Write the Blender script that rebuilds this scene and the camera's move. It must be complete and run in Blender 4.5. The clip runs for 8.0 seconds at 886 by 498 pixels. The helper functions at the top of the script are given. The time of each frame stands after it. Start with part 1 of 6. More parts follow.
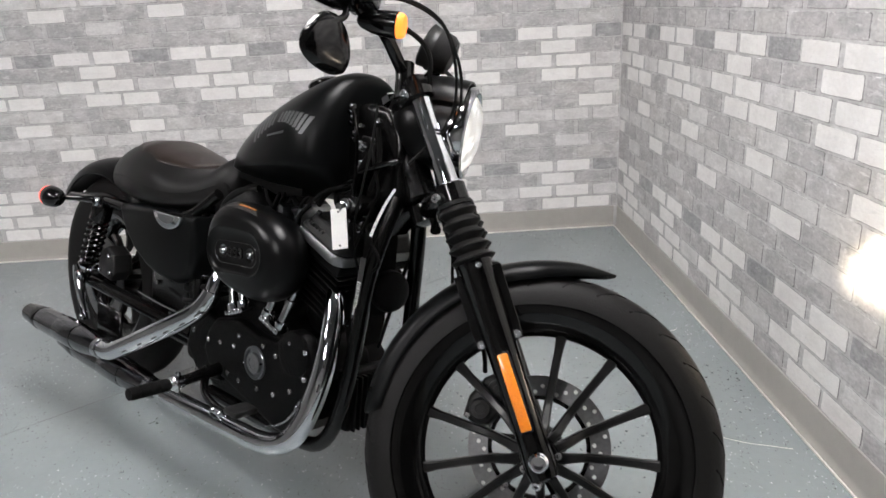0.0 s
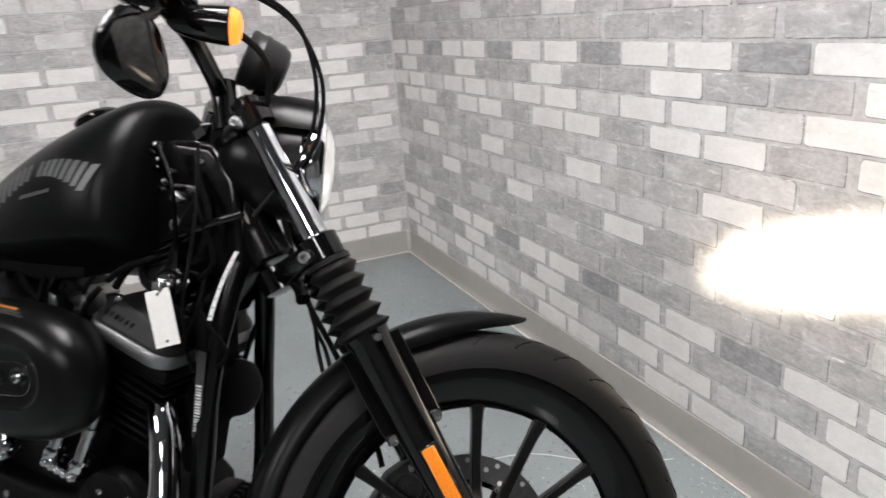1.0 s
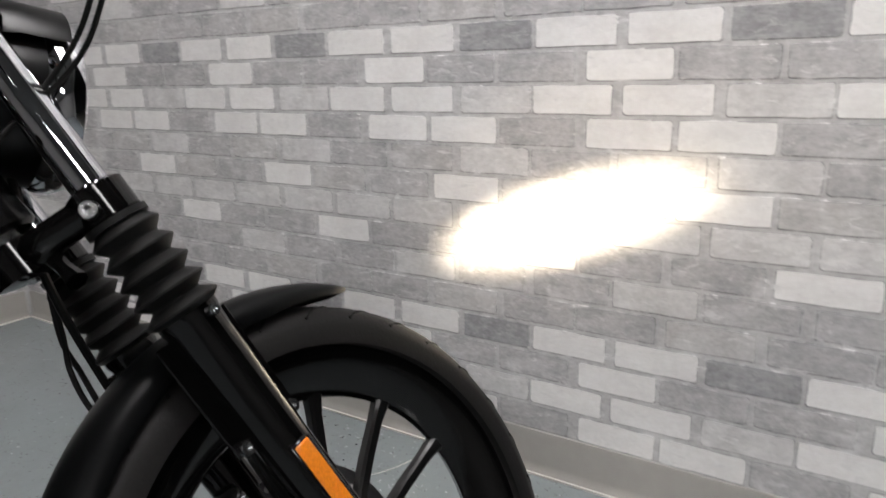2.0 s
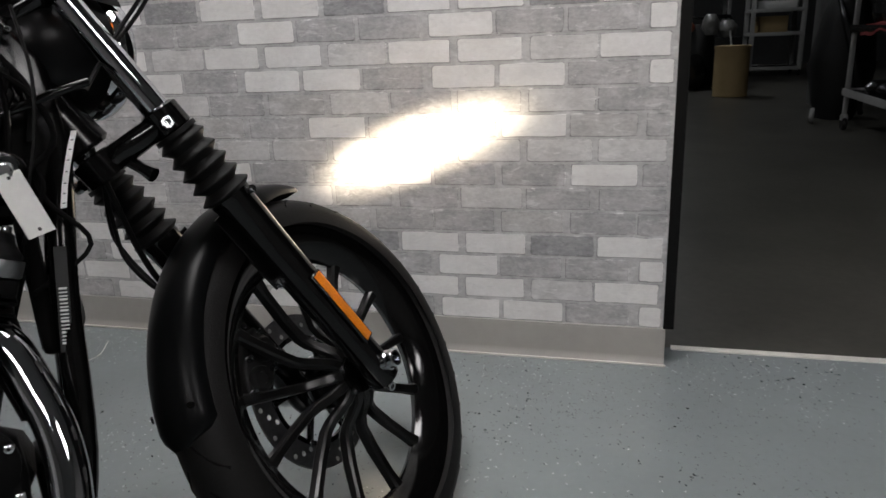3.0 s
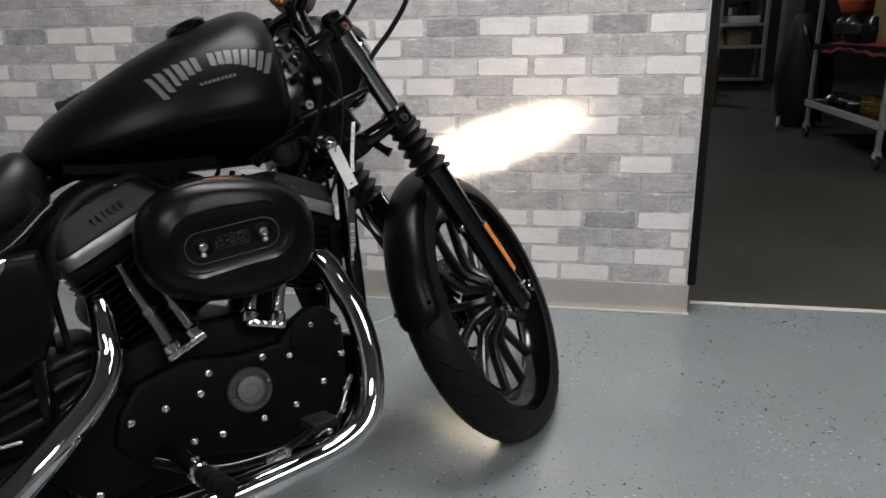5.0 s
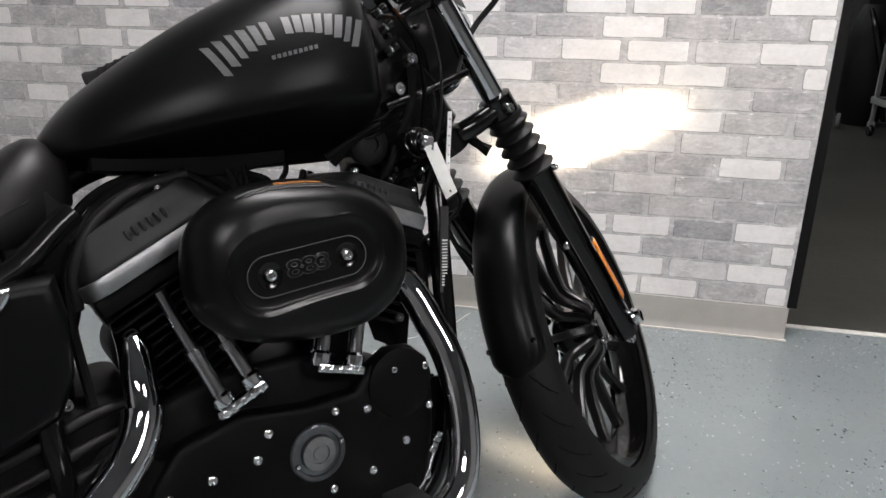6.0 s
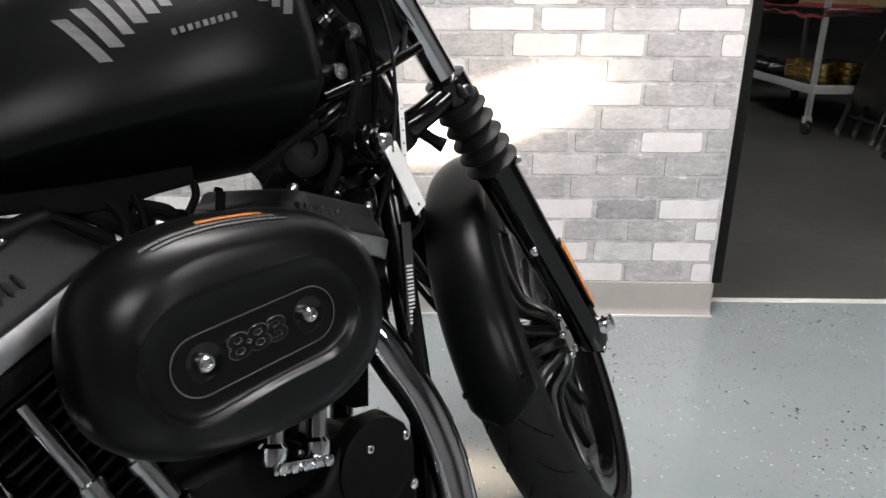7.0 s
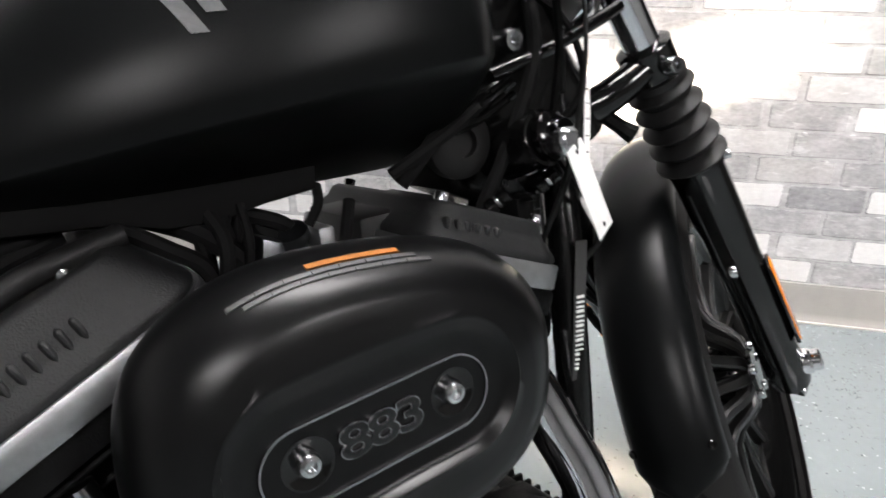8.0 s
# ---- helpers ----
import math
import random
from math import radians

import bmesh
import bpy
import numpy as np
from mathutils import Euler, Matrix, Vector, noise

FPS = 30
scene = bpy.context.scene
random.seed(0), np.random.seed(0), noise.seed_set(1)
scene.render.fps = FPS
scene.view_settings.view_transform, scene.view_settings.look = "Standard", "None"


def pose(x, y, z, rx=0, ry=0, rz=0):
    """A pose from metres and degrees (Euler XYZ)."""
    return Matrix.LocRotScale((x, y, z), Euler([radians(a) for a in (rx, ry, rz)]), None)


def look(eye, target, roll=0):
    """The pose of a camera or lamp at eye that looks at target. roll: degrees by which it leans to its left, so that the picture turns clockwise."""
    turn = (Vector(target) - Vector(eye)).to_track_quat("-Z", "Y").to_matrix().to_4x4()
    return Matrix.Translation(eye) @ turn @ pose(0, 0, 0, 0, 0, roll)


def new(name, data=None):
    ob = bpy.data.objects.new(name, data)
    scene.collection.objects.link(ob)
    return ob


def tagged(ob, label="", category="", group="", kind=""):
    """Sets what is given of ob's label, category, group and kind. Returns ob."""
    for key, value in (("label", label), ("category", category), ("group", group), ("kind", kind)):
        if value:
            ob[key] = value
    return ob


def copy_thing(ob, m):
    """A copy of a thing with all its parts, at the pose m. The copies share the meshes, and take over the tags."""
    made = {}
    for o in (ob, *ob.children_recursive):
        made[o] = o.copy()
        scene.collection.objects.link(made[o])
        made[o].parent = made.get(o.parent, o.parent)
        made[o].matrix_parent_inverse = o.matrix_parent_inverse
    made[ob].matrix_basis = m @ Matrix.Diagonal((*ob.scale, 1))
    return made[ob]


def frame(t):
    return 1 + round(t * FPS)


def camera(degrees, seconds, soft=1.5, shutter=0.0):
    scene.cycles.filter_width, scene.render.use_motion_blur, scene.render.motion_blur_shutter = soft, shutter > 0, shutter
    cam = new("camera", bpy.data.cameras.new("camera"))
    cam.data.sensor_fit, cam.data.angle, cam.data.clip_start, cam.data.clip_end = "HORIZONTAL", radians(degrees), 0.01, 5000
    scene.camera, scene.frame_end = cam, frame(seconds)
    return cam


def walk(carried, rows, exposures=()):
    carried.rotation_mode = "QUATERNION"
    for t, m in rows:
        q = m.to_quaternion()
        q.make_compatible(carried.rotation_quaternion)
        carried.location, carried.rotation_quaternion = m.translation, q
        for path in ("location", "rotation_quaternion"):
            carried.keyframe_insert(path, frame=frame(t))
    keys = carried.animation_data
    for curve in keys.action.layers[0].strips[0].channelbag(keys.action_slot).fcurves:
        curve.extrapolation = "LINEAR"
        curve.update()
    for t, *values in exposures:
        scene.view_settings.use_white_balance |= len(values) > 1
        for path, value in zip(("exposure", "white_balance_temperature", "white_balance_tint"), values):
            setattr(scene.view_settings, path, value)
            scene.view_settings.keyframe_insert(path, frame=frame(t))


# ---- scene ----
cam = camera(64.8, 8.0, shutter=0.2)
PATH = [
    (0, (-0.917, -3.265, 1.081), (-0.886, -1.38, 0.415), -3.2),
    (0.5, (-1.047, -3.122, 1.101), (-0.803, -1.236, 0.481), -2.7),
    (1, (-1.077, -2.939, 1.044), (-0.341, -1.192, 0.407), -4.3),
    (1.5, (-1.114, -2.755, 0.974), (0.011, -1.208, 0.388), -2.7),
    (2, (-1.258, -2.665, 0.868), (0.368, -1.615, 0.365), -1.4),
    (2.2, (-1.327, -2.644, 0.828), (0.377, -1.746, 0.291), -2.2),
    (3.5, (-1.962, -2.639, 0.874), (-0.071, -2.326, 0.301), -1.7),
    (4, (-2.125, -2.569, 0.897), (-0.211, -2.391, 0.344), -1.4),
    (4.5, (-2.287, -2.527, 0.916), (-0.363, -2.423, 0.383), -1.4),
    (5, (-2.28, -2.403, 0.909), (-0.407, -2.024, 0.319), -1.2),
    (6.3, (-1.965, -2.144, 0.888), (-0.119, -1.735, 0.231), 1.3),
    (6.5, (-1.928, -2.1, 0.884), (-0.07, -1.765, 0.224), 1.1),
    (7, (-1.823, -2.035, 0.873), (0.051, -2.004, 0.174), 0.2),
    (7.5, (-1.716, -2.018, 0.84), (0.141, -1.891, 0.109), -1.0),
    (8, (-1.633, -1.983, 0.873), (0.137, -1.586, 0.031), 0.2),
]
EXPOSE = [(0, 0.17), (0.5, 0.22), (1.0, 0.12), (1.5, -0.10), (2.2, -0.52), (3.3, -0.90), (4.0, -0.68), (5.0, -0.45), (6.3, 0.08), (7.0, 0.20), (7.5, 0.26), (8.0, 0.62)]
walk(cam, [(t, look(eye, target, roll)) for t, eye, target, roll in PATH], EXPOSE)

# ---- light ----
world = bpy.data.worlds.new("world")
scene.world = world
world.use_nodes = True
world.node_tree.nodes["Background"].inputs[0].default_value = (0.8, 0.9, 1.0, 1)
world.node_tree.nodes["Background"].inputs[1].default_value = 0.02


# ---- materials ----
def mat(name, color, rough=0.5, metal=0.0, grain=None, stain=None, bump=0.0, bump_scale=200.0, spread=0.0, coat=0.0, spec=0.5):
    """A principled material. grain, stain: (scale, darkest factor) of fine and broad variation; spread: variation between pieces."""
    m = bpy.data.materials.new(name)
    m.use_nodes = True
    nt = m.node_tree
    b = nt.nodes["Principled BSDF"]
    b.inputs["Base Color"].default_value = (*color, 1)
    b.inputs["Roughness"].default_value = rough
    b.inputs["Metallic"].default_value = metal
    b.inputs["Coat Weight"].default_value = coat
    b.inputs["Coat Roughness"].default_value = 0.08
    b.inputs["Specular IOR Level"].default_value = spec
    tex = nt.nodes.new("ShaderNodeTexCoord")
    out = None
    for spec_, seed in ((grain, 0.0), (stain, 7.3)):
        if not spec_:
            continue
        n = nt.nodes.new("ShaderNodeTexNoise")
        n.inputs["Scale"].default_value = spec_[0]
        n.inputs["Detail"].default_value = 6
        n.inputs["Roughness"].default_value = 0.62
        nt.links.new(tex.outputs["Object"], n.inputs["Vector"])
        r = nt.nodes.new("ShaderNodeMapRange")
        r.inputs["From Min"].default_value, r.inputs["From Max"].default_value = 0.3, 0.7
        r.inputs["To Min"].default_value, r.inputs["To Max"].default_value = spec_[1], 1.0
        nt.links.new(n.outputs["Fac"], r.inputs["Value"])
        out = times(nt, out, r.outputs["Result"])
    if spread:
        info = nt.nodes.new("ShaderNodeObjectInfo")
        geo = nt.nodes.new("ShaderNodeNewGeometry")
        both = nt.nodes.new("ShaderNodeMath")
        both.operation = "ADD"
        nt.links.new(info.outputs["Random"], both.inputs[0])
        nt.links.new(geo.outputs["Random Per Island"], both.inputs[1])
        frac = nt.nodes.new("ShaderNodeMath")
        frac.operation = "FRACT"
        nt.links.new(both.outputs[0], frac.inputs[0])
        r = nt.nodes.new("ShaderNodeMapRange")
        r.inputs["To Min"].default_value, r.inputs["To Max"].default_value = 1 - spread, 1 + spread
        nt.links.new(frac.outputs[0], r.inputs["Value"])
        out = times(nt, out, r.outputs["Result"])
    if out is not None:
        mix = nt.nodes.new("ShaderNodeVectorMath")
        mix.operation = "SCALE"
        mix.inputs[0].default_value = color
        nt.links.new(out, mix.inputs["Scale"])
        nt.links.new(mix.outputs[0], b.inputs["Base Color"])
    if bump:
        n = nt.nodes.new("ShaderNodeTexNoise")
        n.inputs["Scale"].default_value = bump_scale
        n.inputs["Detail"].default_value = 4
        nt.links.new(tex.outputs["Object"], n.inputs["Vector"])
        bp = nt.nodes.new("ShaderNodeBump")
        bp.inputs["Strength"].default_value = bump
        bp.inputs["Distance"].default_value = 0.002
        nt.links.new(n.outputs["Fac"], bp.inputs["Height"])
        nt.links.new(bp.outputs["Normal"], b.inputs["Normal"])
    return m


def times(nt, a, b):
    if a is None:
        return b
    n = nt.nodes.new("ShaderNodeMath")
    n.operation = "MULTIPLY"
    nt.links.new(a, n.inputs[0])
    nt.links.new(b, n.inputs[1])
    return n.outputs[0]


def glow(name, color, strength):
    m = mat(name, color, 0.4)
    b = m.node_tree.nodes["Principled BSDF"]
    b.inputs["Emission Color"].default_value = (*color, 1)
    b.inputs["Emission Strength"].default_value = strength
    return m


def floor_material():
    """Grey epoxy with scattered black and white flakes, rubbed patches and hairline cracks."""
    m = mat("epoxy", (0.266, 0.297, 0.306), 0.11, grain=(60, 0.95), stain=(1.6, 0.82), bump=0.03, bump_scale=45, spec=0.5)
    nt = m.node_tree
    b = nt.nodes["Principled BSDF"]
    tex = nt.nodes["Texture Coordinate"]
    base = b.inputs["Base Color"].links[0].from_socket
    for scale, tone, seed, keep in ((190, (0.07, 0.07, 0.072), 0.0, 0.90), (170, (0.60, 0.63, 0.64), 3.7, 0.945), (105, (0.03, 0.03, 0.032), 9.1, 0.965)):
        mp = nt.nodes.new("ShaderNodeMapping")
        mp.inputs["Location"].default_value = (seed, seed * 0.7, 0)
        nt.links.new(tex.outputs["Object"], mp.inputs["Vector"])
        warp = nt.nodes.new("ShaderNodeTexNoise")
        warp.inputs["Scale"].default_value = scale * 1.7
        nt.links.new(mp.outputs[0], warp.inputs["Vector"])
        add = nt.nodes.new("ShaderNodeVectorMath")
        add.operation = "MULTIPLY_ADD"
        add.inputs[1].default_value = (0.012, 0.012, 0)
        nt.links.new(warp.outputs["Color"], add.inputs[0])
        nt.links.new(mp.outputs[0], add.inputs[2])
        v = nt.nodes.new("ShaderNodeTexVoronoi")
        v.inputs["Scale"].default_value = scale
        nt.links.new(add.outputs[0], v.inputs["Vector"])
        near = nt.nodes.new("ShaderNodeMath")
        near.operation = "LESS_THAN"
        near.inputs[1].default_value = 0.26
        nt.links.new(v.outputs["Distance"], near.inputs[0])
        sep = nt.nodes.new("ShaderNodeSeparateColor")
        nt.links.new(v.outputs["Color"], sep.inputs[0])
        pick = nt.nodes.new("ShaderNodeMath")
        pick.operation = "GREATER_THAN"
        pick.inputs[1].default_value = keep
        # flakes lie thicker in some places
        patch = nt.nodes.new("ShaderNodeTexNoise")
        patch.inputs["Scale"].default_value = 2.3
        patch.inputs["Detail"].default_value = 3
        nt.links.new(mp.outputs[0], patch.inputs["Vector"])
        sway = nt.nodes.new("ShaderNodeMath")
        sway.operation = "MULTIPLY_ADD"
        sway.inputs[1].default_value = 0.8
        nt.links.new(patch.outputs["Fac"], sway.inputs[0])
        nt.links.new(sep.outputs[0], sway.inputs[2])
        shift = nt.nodes.new("ShaderNodeMath")
        shift.operation = "SUBTRACT"
        shift.inputs[1].default_value = 0.41
        nt.links.new(sway.outputs[0], shift.inputs[0])
        nt.links.new(shift.outputs[0], pick.inputs[0])
        fac = times(nt, near.outputs[0], pick.outputs[0])
        mix = nt.nodes.new("ShaderNodeMix")
        mix.data_type = "RGBA"
        mix.inputs["B"].default_value = (*tone, 1)
        nt.links.new(fac, mix.inputs["Factor"])
        nt.links.new(base, mix.inputs["A"])
        base = mix.outputs["Result"]
    nt.links.new(base, b.inputs["Base Color"])
    return m


M = {}
M["epoxy"] = floor_material()
M["concrete"] = mat("concrete", (0.116, 0.113, 0.099), 0.36, grain=(30, 0.75), stain=(1.6, 0.5), bump=0.1, bump_scale=40)
BRICK_TONES = "WLMGD"


def paper_material(name, low, high, stretch, contrast, wash=None, rough=0.62):
    """Printed brick paper: mottled between two greys with streaks along the course, in room coordinates; wash: tone and strength of the brushed-on strokes."""
    m = mat(name, high, rough, spread=0.03)
    nt = m.node_tree
    b = nt.nodes["Principled BSDF"]
    base = b.inputs["Base Color"].links[0].from_socket
    geo = nt.nodes.new("ShaderNodeNewGeometry")
    fac = None
    for scale, det, sx in ((11, 5, 1.0), (34, 6, stretch), (120, 3, 1.6)):
        mp = nt.nodes.new("ShaderNodeMapping")
        mp.inputs["Scale"].default_value = (1 / sx, 1 / sx, 1.0)
        nt.links.new(geo.outputs["Position"], mp.inputs["Vector"])
        n = nt.nodes.new("ShaderNodeTexNoise")
        n.inputs["Scale"].default_value = scale
        n.inputs["Detail"].default_value = det
        n.inputs["Roughness"].default_value = 0.65
        nt.links.new(mp.outputs[0], n.inputs["Vector"])
        if fac is None:
            fac = n.outputs["Fac"]
        else:
            av = nt.nodes.new("ShaderNodeMix")
            av.inputs["Factor"].default_value = 0.5 if scale < 100 else 0.28
            nt.links.new(fac, av.inputs["A"])
            nt.links.new(n.outputs["Fac"], av.inputs["B"])
            fac = av.outputs["Result"]
    rg = nt.nodes.new("ShaderNodeMapRange")
    rg.inputs["From Min"].default_value, rg.inputs["From Max"].default_value = 0.5 - contrast, 0.5 + contrast
    nt.links.new(fac, rg.inputs["Value"])
    mix = nt.nodes.new("ShaderNodeMix")
    mix.data_type = "RGBA"
    k = [a / c for a, c in zip(low, high)]
    mul = nt.nodes.new("ShaderNodeMix")
    mul.data_type, mul.blend_type = "RGBA", "MULTIPLY"
    mul.inputs["Factor"].default_value = 1.0
    mul.inputs["B"].default_value = (*k, 1)
    nt.links.new(base, mul.inputs["A"])
    nt.links.new(rg.outputs["Result"], mix.inputs["Factor"])
    nt.links.new(mul.outputs["Result"], mix.inputs["A"])
    nt.links.new(base, mix.inputs["B"])
    tone = mix.outputs["Result"]
    if wash:
        for scale, sx, lo, hi, k in ((17, 2.2, 0.55, 0.66, 0.8), (60, 3.0, 0.57, 0.64, 1.0)):
            mp = nt.nodes.new("ShaderNodeMapping")
            mp.inputs["Scale"].default_value = (1 / sx, 1 / sx, 1.0)
            mp.inputs["Location"].default_value = (3.1 * scale, 1.7, 0.4 * scale)
            nt.links.new(geo.outputs["Position"], mp.inputs["Vector"])
            n = nt.nodes.new("ShaderNodeTexNoise")
            n.inputs["Scale"].default_value, n.inputs["Detail"].default_value, n.inputs["Roughness"].default_value = scale, 8, 0.72
            n.inputs["Distortion"].default_value = 0.6
            nt.links.new(mp.outputs[0], n.inputs["Vector"])
            cut = nt.nodes.new("ShaderNodeMapRange")
            cut.inputs["From Min"].default_value, cut.inputs["From Max"].default_value = lo, hi
            cut.inputs["To Max"].default_value = wash[1] * k
            nt.links.new(n.outputs["Fac"], cut.inputs["Value"])
            brush = nt.nodes.new("ShaderNodeMix")
            brush.data_type = "RGBA"
            brush.inputs["B"].default_value = (*wash[0], 1)
            nt.links.new(cut.outputs["Result"], brush.inputs["Factor"])
            nt.links.new(tone, brush.inputs["A"])
            tone = brush.outputs["Result"]
    nt.links.new(tone, b.inputs["Base Color"])
    bp = nt.nodes.new("ShaderNodeBump")
    bp.inputs["Strength"].default_value, bp.inputs["Distance"].default_value = 0.2, 0.0015
    nt.links.new(fac, bp.inputs["Height"])
    nt.links.new(bp.outputs["Normal"], b.inputs["Normal"])
    return m


PALE, GREY = (0.80, 0.79, 0.78), (0.58, 0.57, 0.57)
M["brickW"] = paper_material("brick_white", (0.74, 0.725, 0.71), (0.84, 0.83, 0.815), 2.5, 0.09, (GREY, 0.35))
M["brickL"] = paper_material("brick_pale", (0.52, 0.51, 0.505), (0.70, 0.69, 0.68), 2.5, 0.09, (PALE, 0.6))
M["brickM"] = paper_material("brick_grey", (0.40, 0.39, 0.385), (0.61, 0.60, 0.59), 2.5, 0.10, (PALE, 0.55))
M["brickG"] = paper_material("brick_mottled", (0.33, 0.325, 0.328), (0.55, 0.54, 0.54), 2.5, 0.10, (PALE, 0.5))
M["brickD"] = paper_material("brick_dark", (0.22, 0.22, 0.225), (0.44, 0.435, 0.44), 2.0, 0.12, (GREY, 0.5))
M["joint"] = paper_material("wallpaper_joint", (0.40, 0.395, 0.395), (0.60, 0.595, 0.59), 1.5, 0.10, (PALE, 0.45))
M["outline"] = paper_material("brick_outline", (0.17, 0.168, 0.168), (0.44, 0.435, 0.43), 1.5, 0.09, (PALE, 0.9))
M["wall"] = mat("wall_paint", (0.24, 0.237, 0.232), 0.7, grain=(40, 0.95), stain=(1.2, 0.93))
M["ceiling"] = mat("ceiling_board", (0.16, 0.16, 0.158), 0.85, grain=(90, 0.9), stain=(2, 0.95))
M["base"] = mat("vinyl_base", (0.40, 0.385, 0.355), 0.45, grain=(25, 0.93), stain=(2.5, 0.88), bump=0.05)
M["caulk"] = mat("caulk", (0.70, 0.69, 0.64), 0.5, grain=(30, 0.85))
M["jamb"] = mat("black_jamb", (0.007, 0.0068, 0.0066), 0.6, grain=(40, 0.7), stain=(6, 0.7), spec=0.2)
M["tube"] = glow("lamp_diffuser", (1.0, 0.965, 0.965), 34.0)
M["lampframe"] = mat("lamp_frame", (0.75, 0.75, 0.75), 0.5)


# ---- mesh helpers ----
def mesh_of(name, bm, material, smooth=40):
    me = bpy.data.meshes.new(name)
    bm.normal_update()
    if smooth:
        lim = radians(smooth)
        for f in bm.faces:
            f.smooth = True
        for e in bm.edges:
            e.smooth = len(e.link_faces) == 2 and e.calc_face_angle(0.0) < lim
    bm.to_mesh(me)
    bm.free()
    for m in material if isinstance(material, (list, tuple)) else [material]:
        me.materials.append(m)
    return me


def part(name, bm, material, parent, label="", smooth=40):
    """One mesh object under a thing or a part, in its thing's coordinates."""
    ob = new(name, mesh_of(name, bm, material, smooth))
    ob.parent = parent
    if label:
        tagged(ob, label=label)
    return ob


def thing(name, m, label, category, group="", kind=""):
    ob = new(name)
    ob.empty_display_size = 0.1
    ob.matrix_world = m
    return tagged(ob, label, category, group, kind)


def solid(name, bm, material, label, category, group="", kind="", m=None, smooth=40):
    ob = new(name, mesh_of(name, bm, material, smooth))
    if m is not None:
        ob.matrix_world = m
    return tagged(ob, label, category, group, kind)


def box(x0, x1, y0, y1, z0, z1, bevel=0.0, seg=2, bm=None):
    b = bmesh.new()
    bmesh.ops.create_cube(b, size=1)
    for v in b.verts:
        v.co = Vector(((x0 + x1) / 2 + v.co.x * (x1 - x0), (y0 + y1) / 2 + v.co.y * (y1 - y0), (z0 + z1) / 2 + v.co.z * (z1 - z0)))
    if bevel:
        bmesh.ops.bevel(b, geom=b.edges[:], offset=bevel, segments=seg, affect="EDGES", profile=0.5)
    return join(bm, b)


def join(bm, other):
    """Adds other to bm (None: other alone)."""
    if bm is None:
        return other
    me = bpy.data.meshes.new("tmp")
    other.to_mesh(me)
    other.free()
    bm.from_mesh(me)
    bpy.data.meshes.remove(me)
    return bm


def rings(loops, closed=True, caps=True, bm=None):
    """Skins rings of equal length."""
    b = bmesh.new()
    rows = [[b.verts.new(p) for p in loop] for loop in loops]
    n = len(rows[0])
    for a, c in zip(rows, rows[1:]):
        for i in range(n if closed else n - 1):
            j = (i + 1) % n
            b.faces.new((a[i], a[j], c[j], c[i]))
    if caps and closed:
        b.faces.new(rows[0][::-1])
        b.faces.new(rows[-1])
    bmesh.ops.recalc_face_normals(b, faces=b.faces[:])
    return join(bm, b)


def smooth_path(pts, steps=6):
    """Catmull-Rom points through pts."""
    p = [Vector(q) for q in pts]
    if len(p) < 3 or steps < 2:
        return p
    p = [2 * p[0] - p[1]] + p + [2 * p[-1] - p[-2]]
    out = []
    for i in range(1, len(p) - 2):
        for k in range(steps):
            t = k / steps
            a, b, c, d = p[i - 1], p[i], p[i + 1], p[i + 2]
            out.append(0.5 * (2 * b + (c - a) * t + (2 * a - 5 * b + 4 * c - d) * t * t + (3 * b - a - 3 * c + d) * t ** 3))
    return out + [p[-2]]


def tube(pts, r, n=12, steps=6, bm=None, caps=True):
    """A round tube through pts; r: one radius, or one for each of pts."""
    path = smooth_path(pts, steps)
    radii = [r] * len(path) if not isinstance(r, (list, tuple)) else [float(np.interp(i / (len(path) - 1), np.linspace(0, 1, len(r)), r)) for i in range(len(path))]
    loops, up = [], None
    for i, p in enumerate(path):
        d = (path[min(i + 1, len(path) - 1)] - path[max(i - 1, 0)]).normalized()
        if up is None:
            up = d.orthogonal().normalized()
        up = (up - d * up.dot(d)).normalized()
        side = d.cross(up)
        loops.append([p + radii[i] * (math.cos(a) * up + math.sin(a) * side) for a in np.linspace(0, 2 * math.pi, n, endpoint=False)])
    return rings(loops, True, caps, bm)


def lathe(profile, at, axis, n=32, bm=None, caps=True):
    """Turns (radius, height) pairs about an axis through at."""
    q = Vector(axis).to_track_quat("Z", "Y").to_matrix()
    loops = [[Vector(at) + q @ Vector((r * math.cos(a), r * math.sin(a), h)) for a in np.linspace(0, 2 * math.pi, n, endpoint=False)] for r, h in profile]
    return rings(loops, True, caps, bm)


def bolt(at, axis, r=0.007, h=0.006, bm=None):
    """A socket-head bolt."""
    return lathe([(r, 0), (r, h * 0.75), (r * 0.85, h), (r * 0.45, h), (r * 0.45, h * 0.4)], at, axis, 12, bm)


def prism(outline, y0, y1, bevel=0.004, seg=2, bm=None):
    """An outline in x and z, solid between y0 and y1, with rounded edges."""
    b = bmesh.new()
    lo = [b.verts.new((x, y0, z)) for x, z in outline]
    hi = [b.verts.new((x, y1, z)) for x, z in outline]
    n = len(lo)
    rim = [b.faces.new(lo), b.faces.new(hi[::-1])]
    for i in range(n):
        b.faces.new((lo[i], hi[i], hi[(i + 1) % n], lo[(i + 1) % n]))
    bmesh.ops.recalc_face_normals(b, faces=b.faces[:])
    if bevel:
        es = {e for f in rim for e in f.edges}
        bmesh.ops.bevel(b, geom=list(es), offset=bevel, segments=seg, affect="EDGES", profile=0.5)
    return join(bm, b)


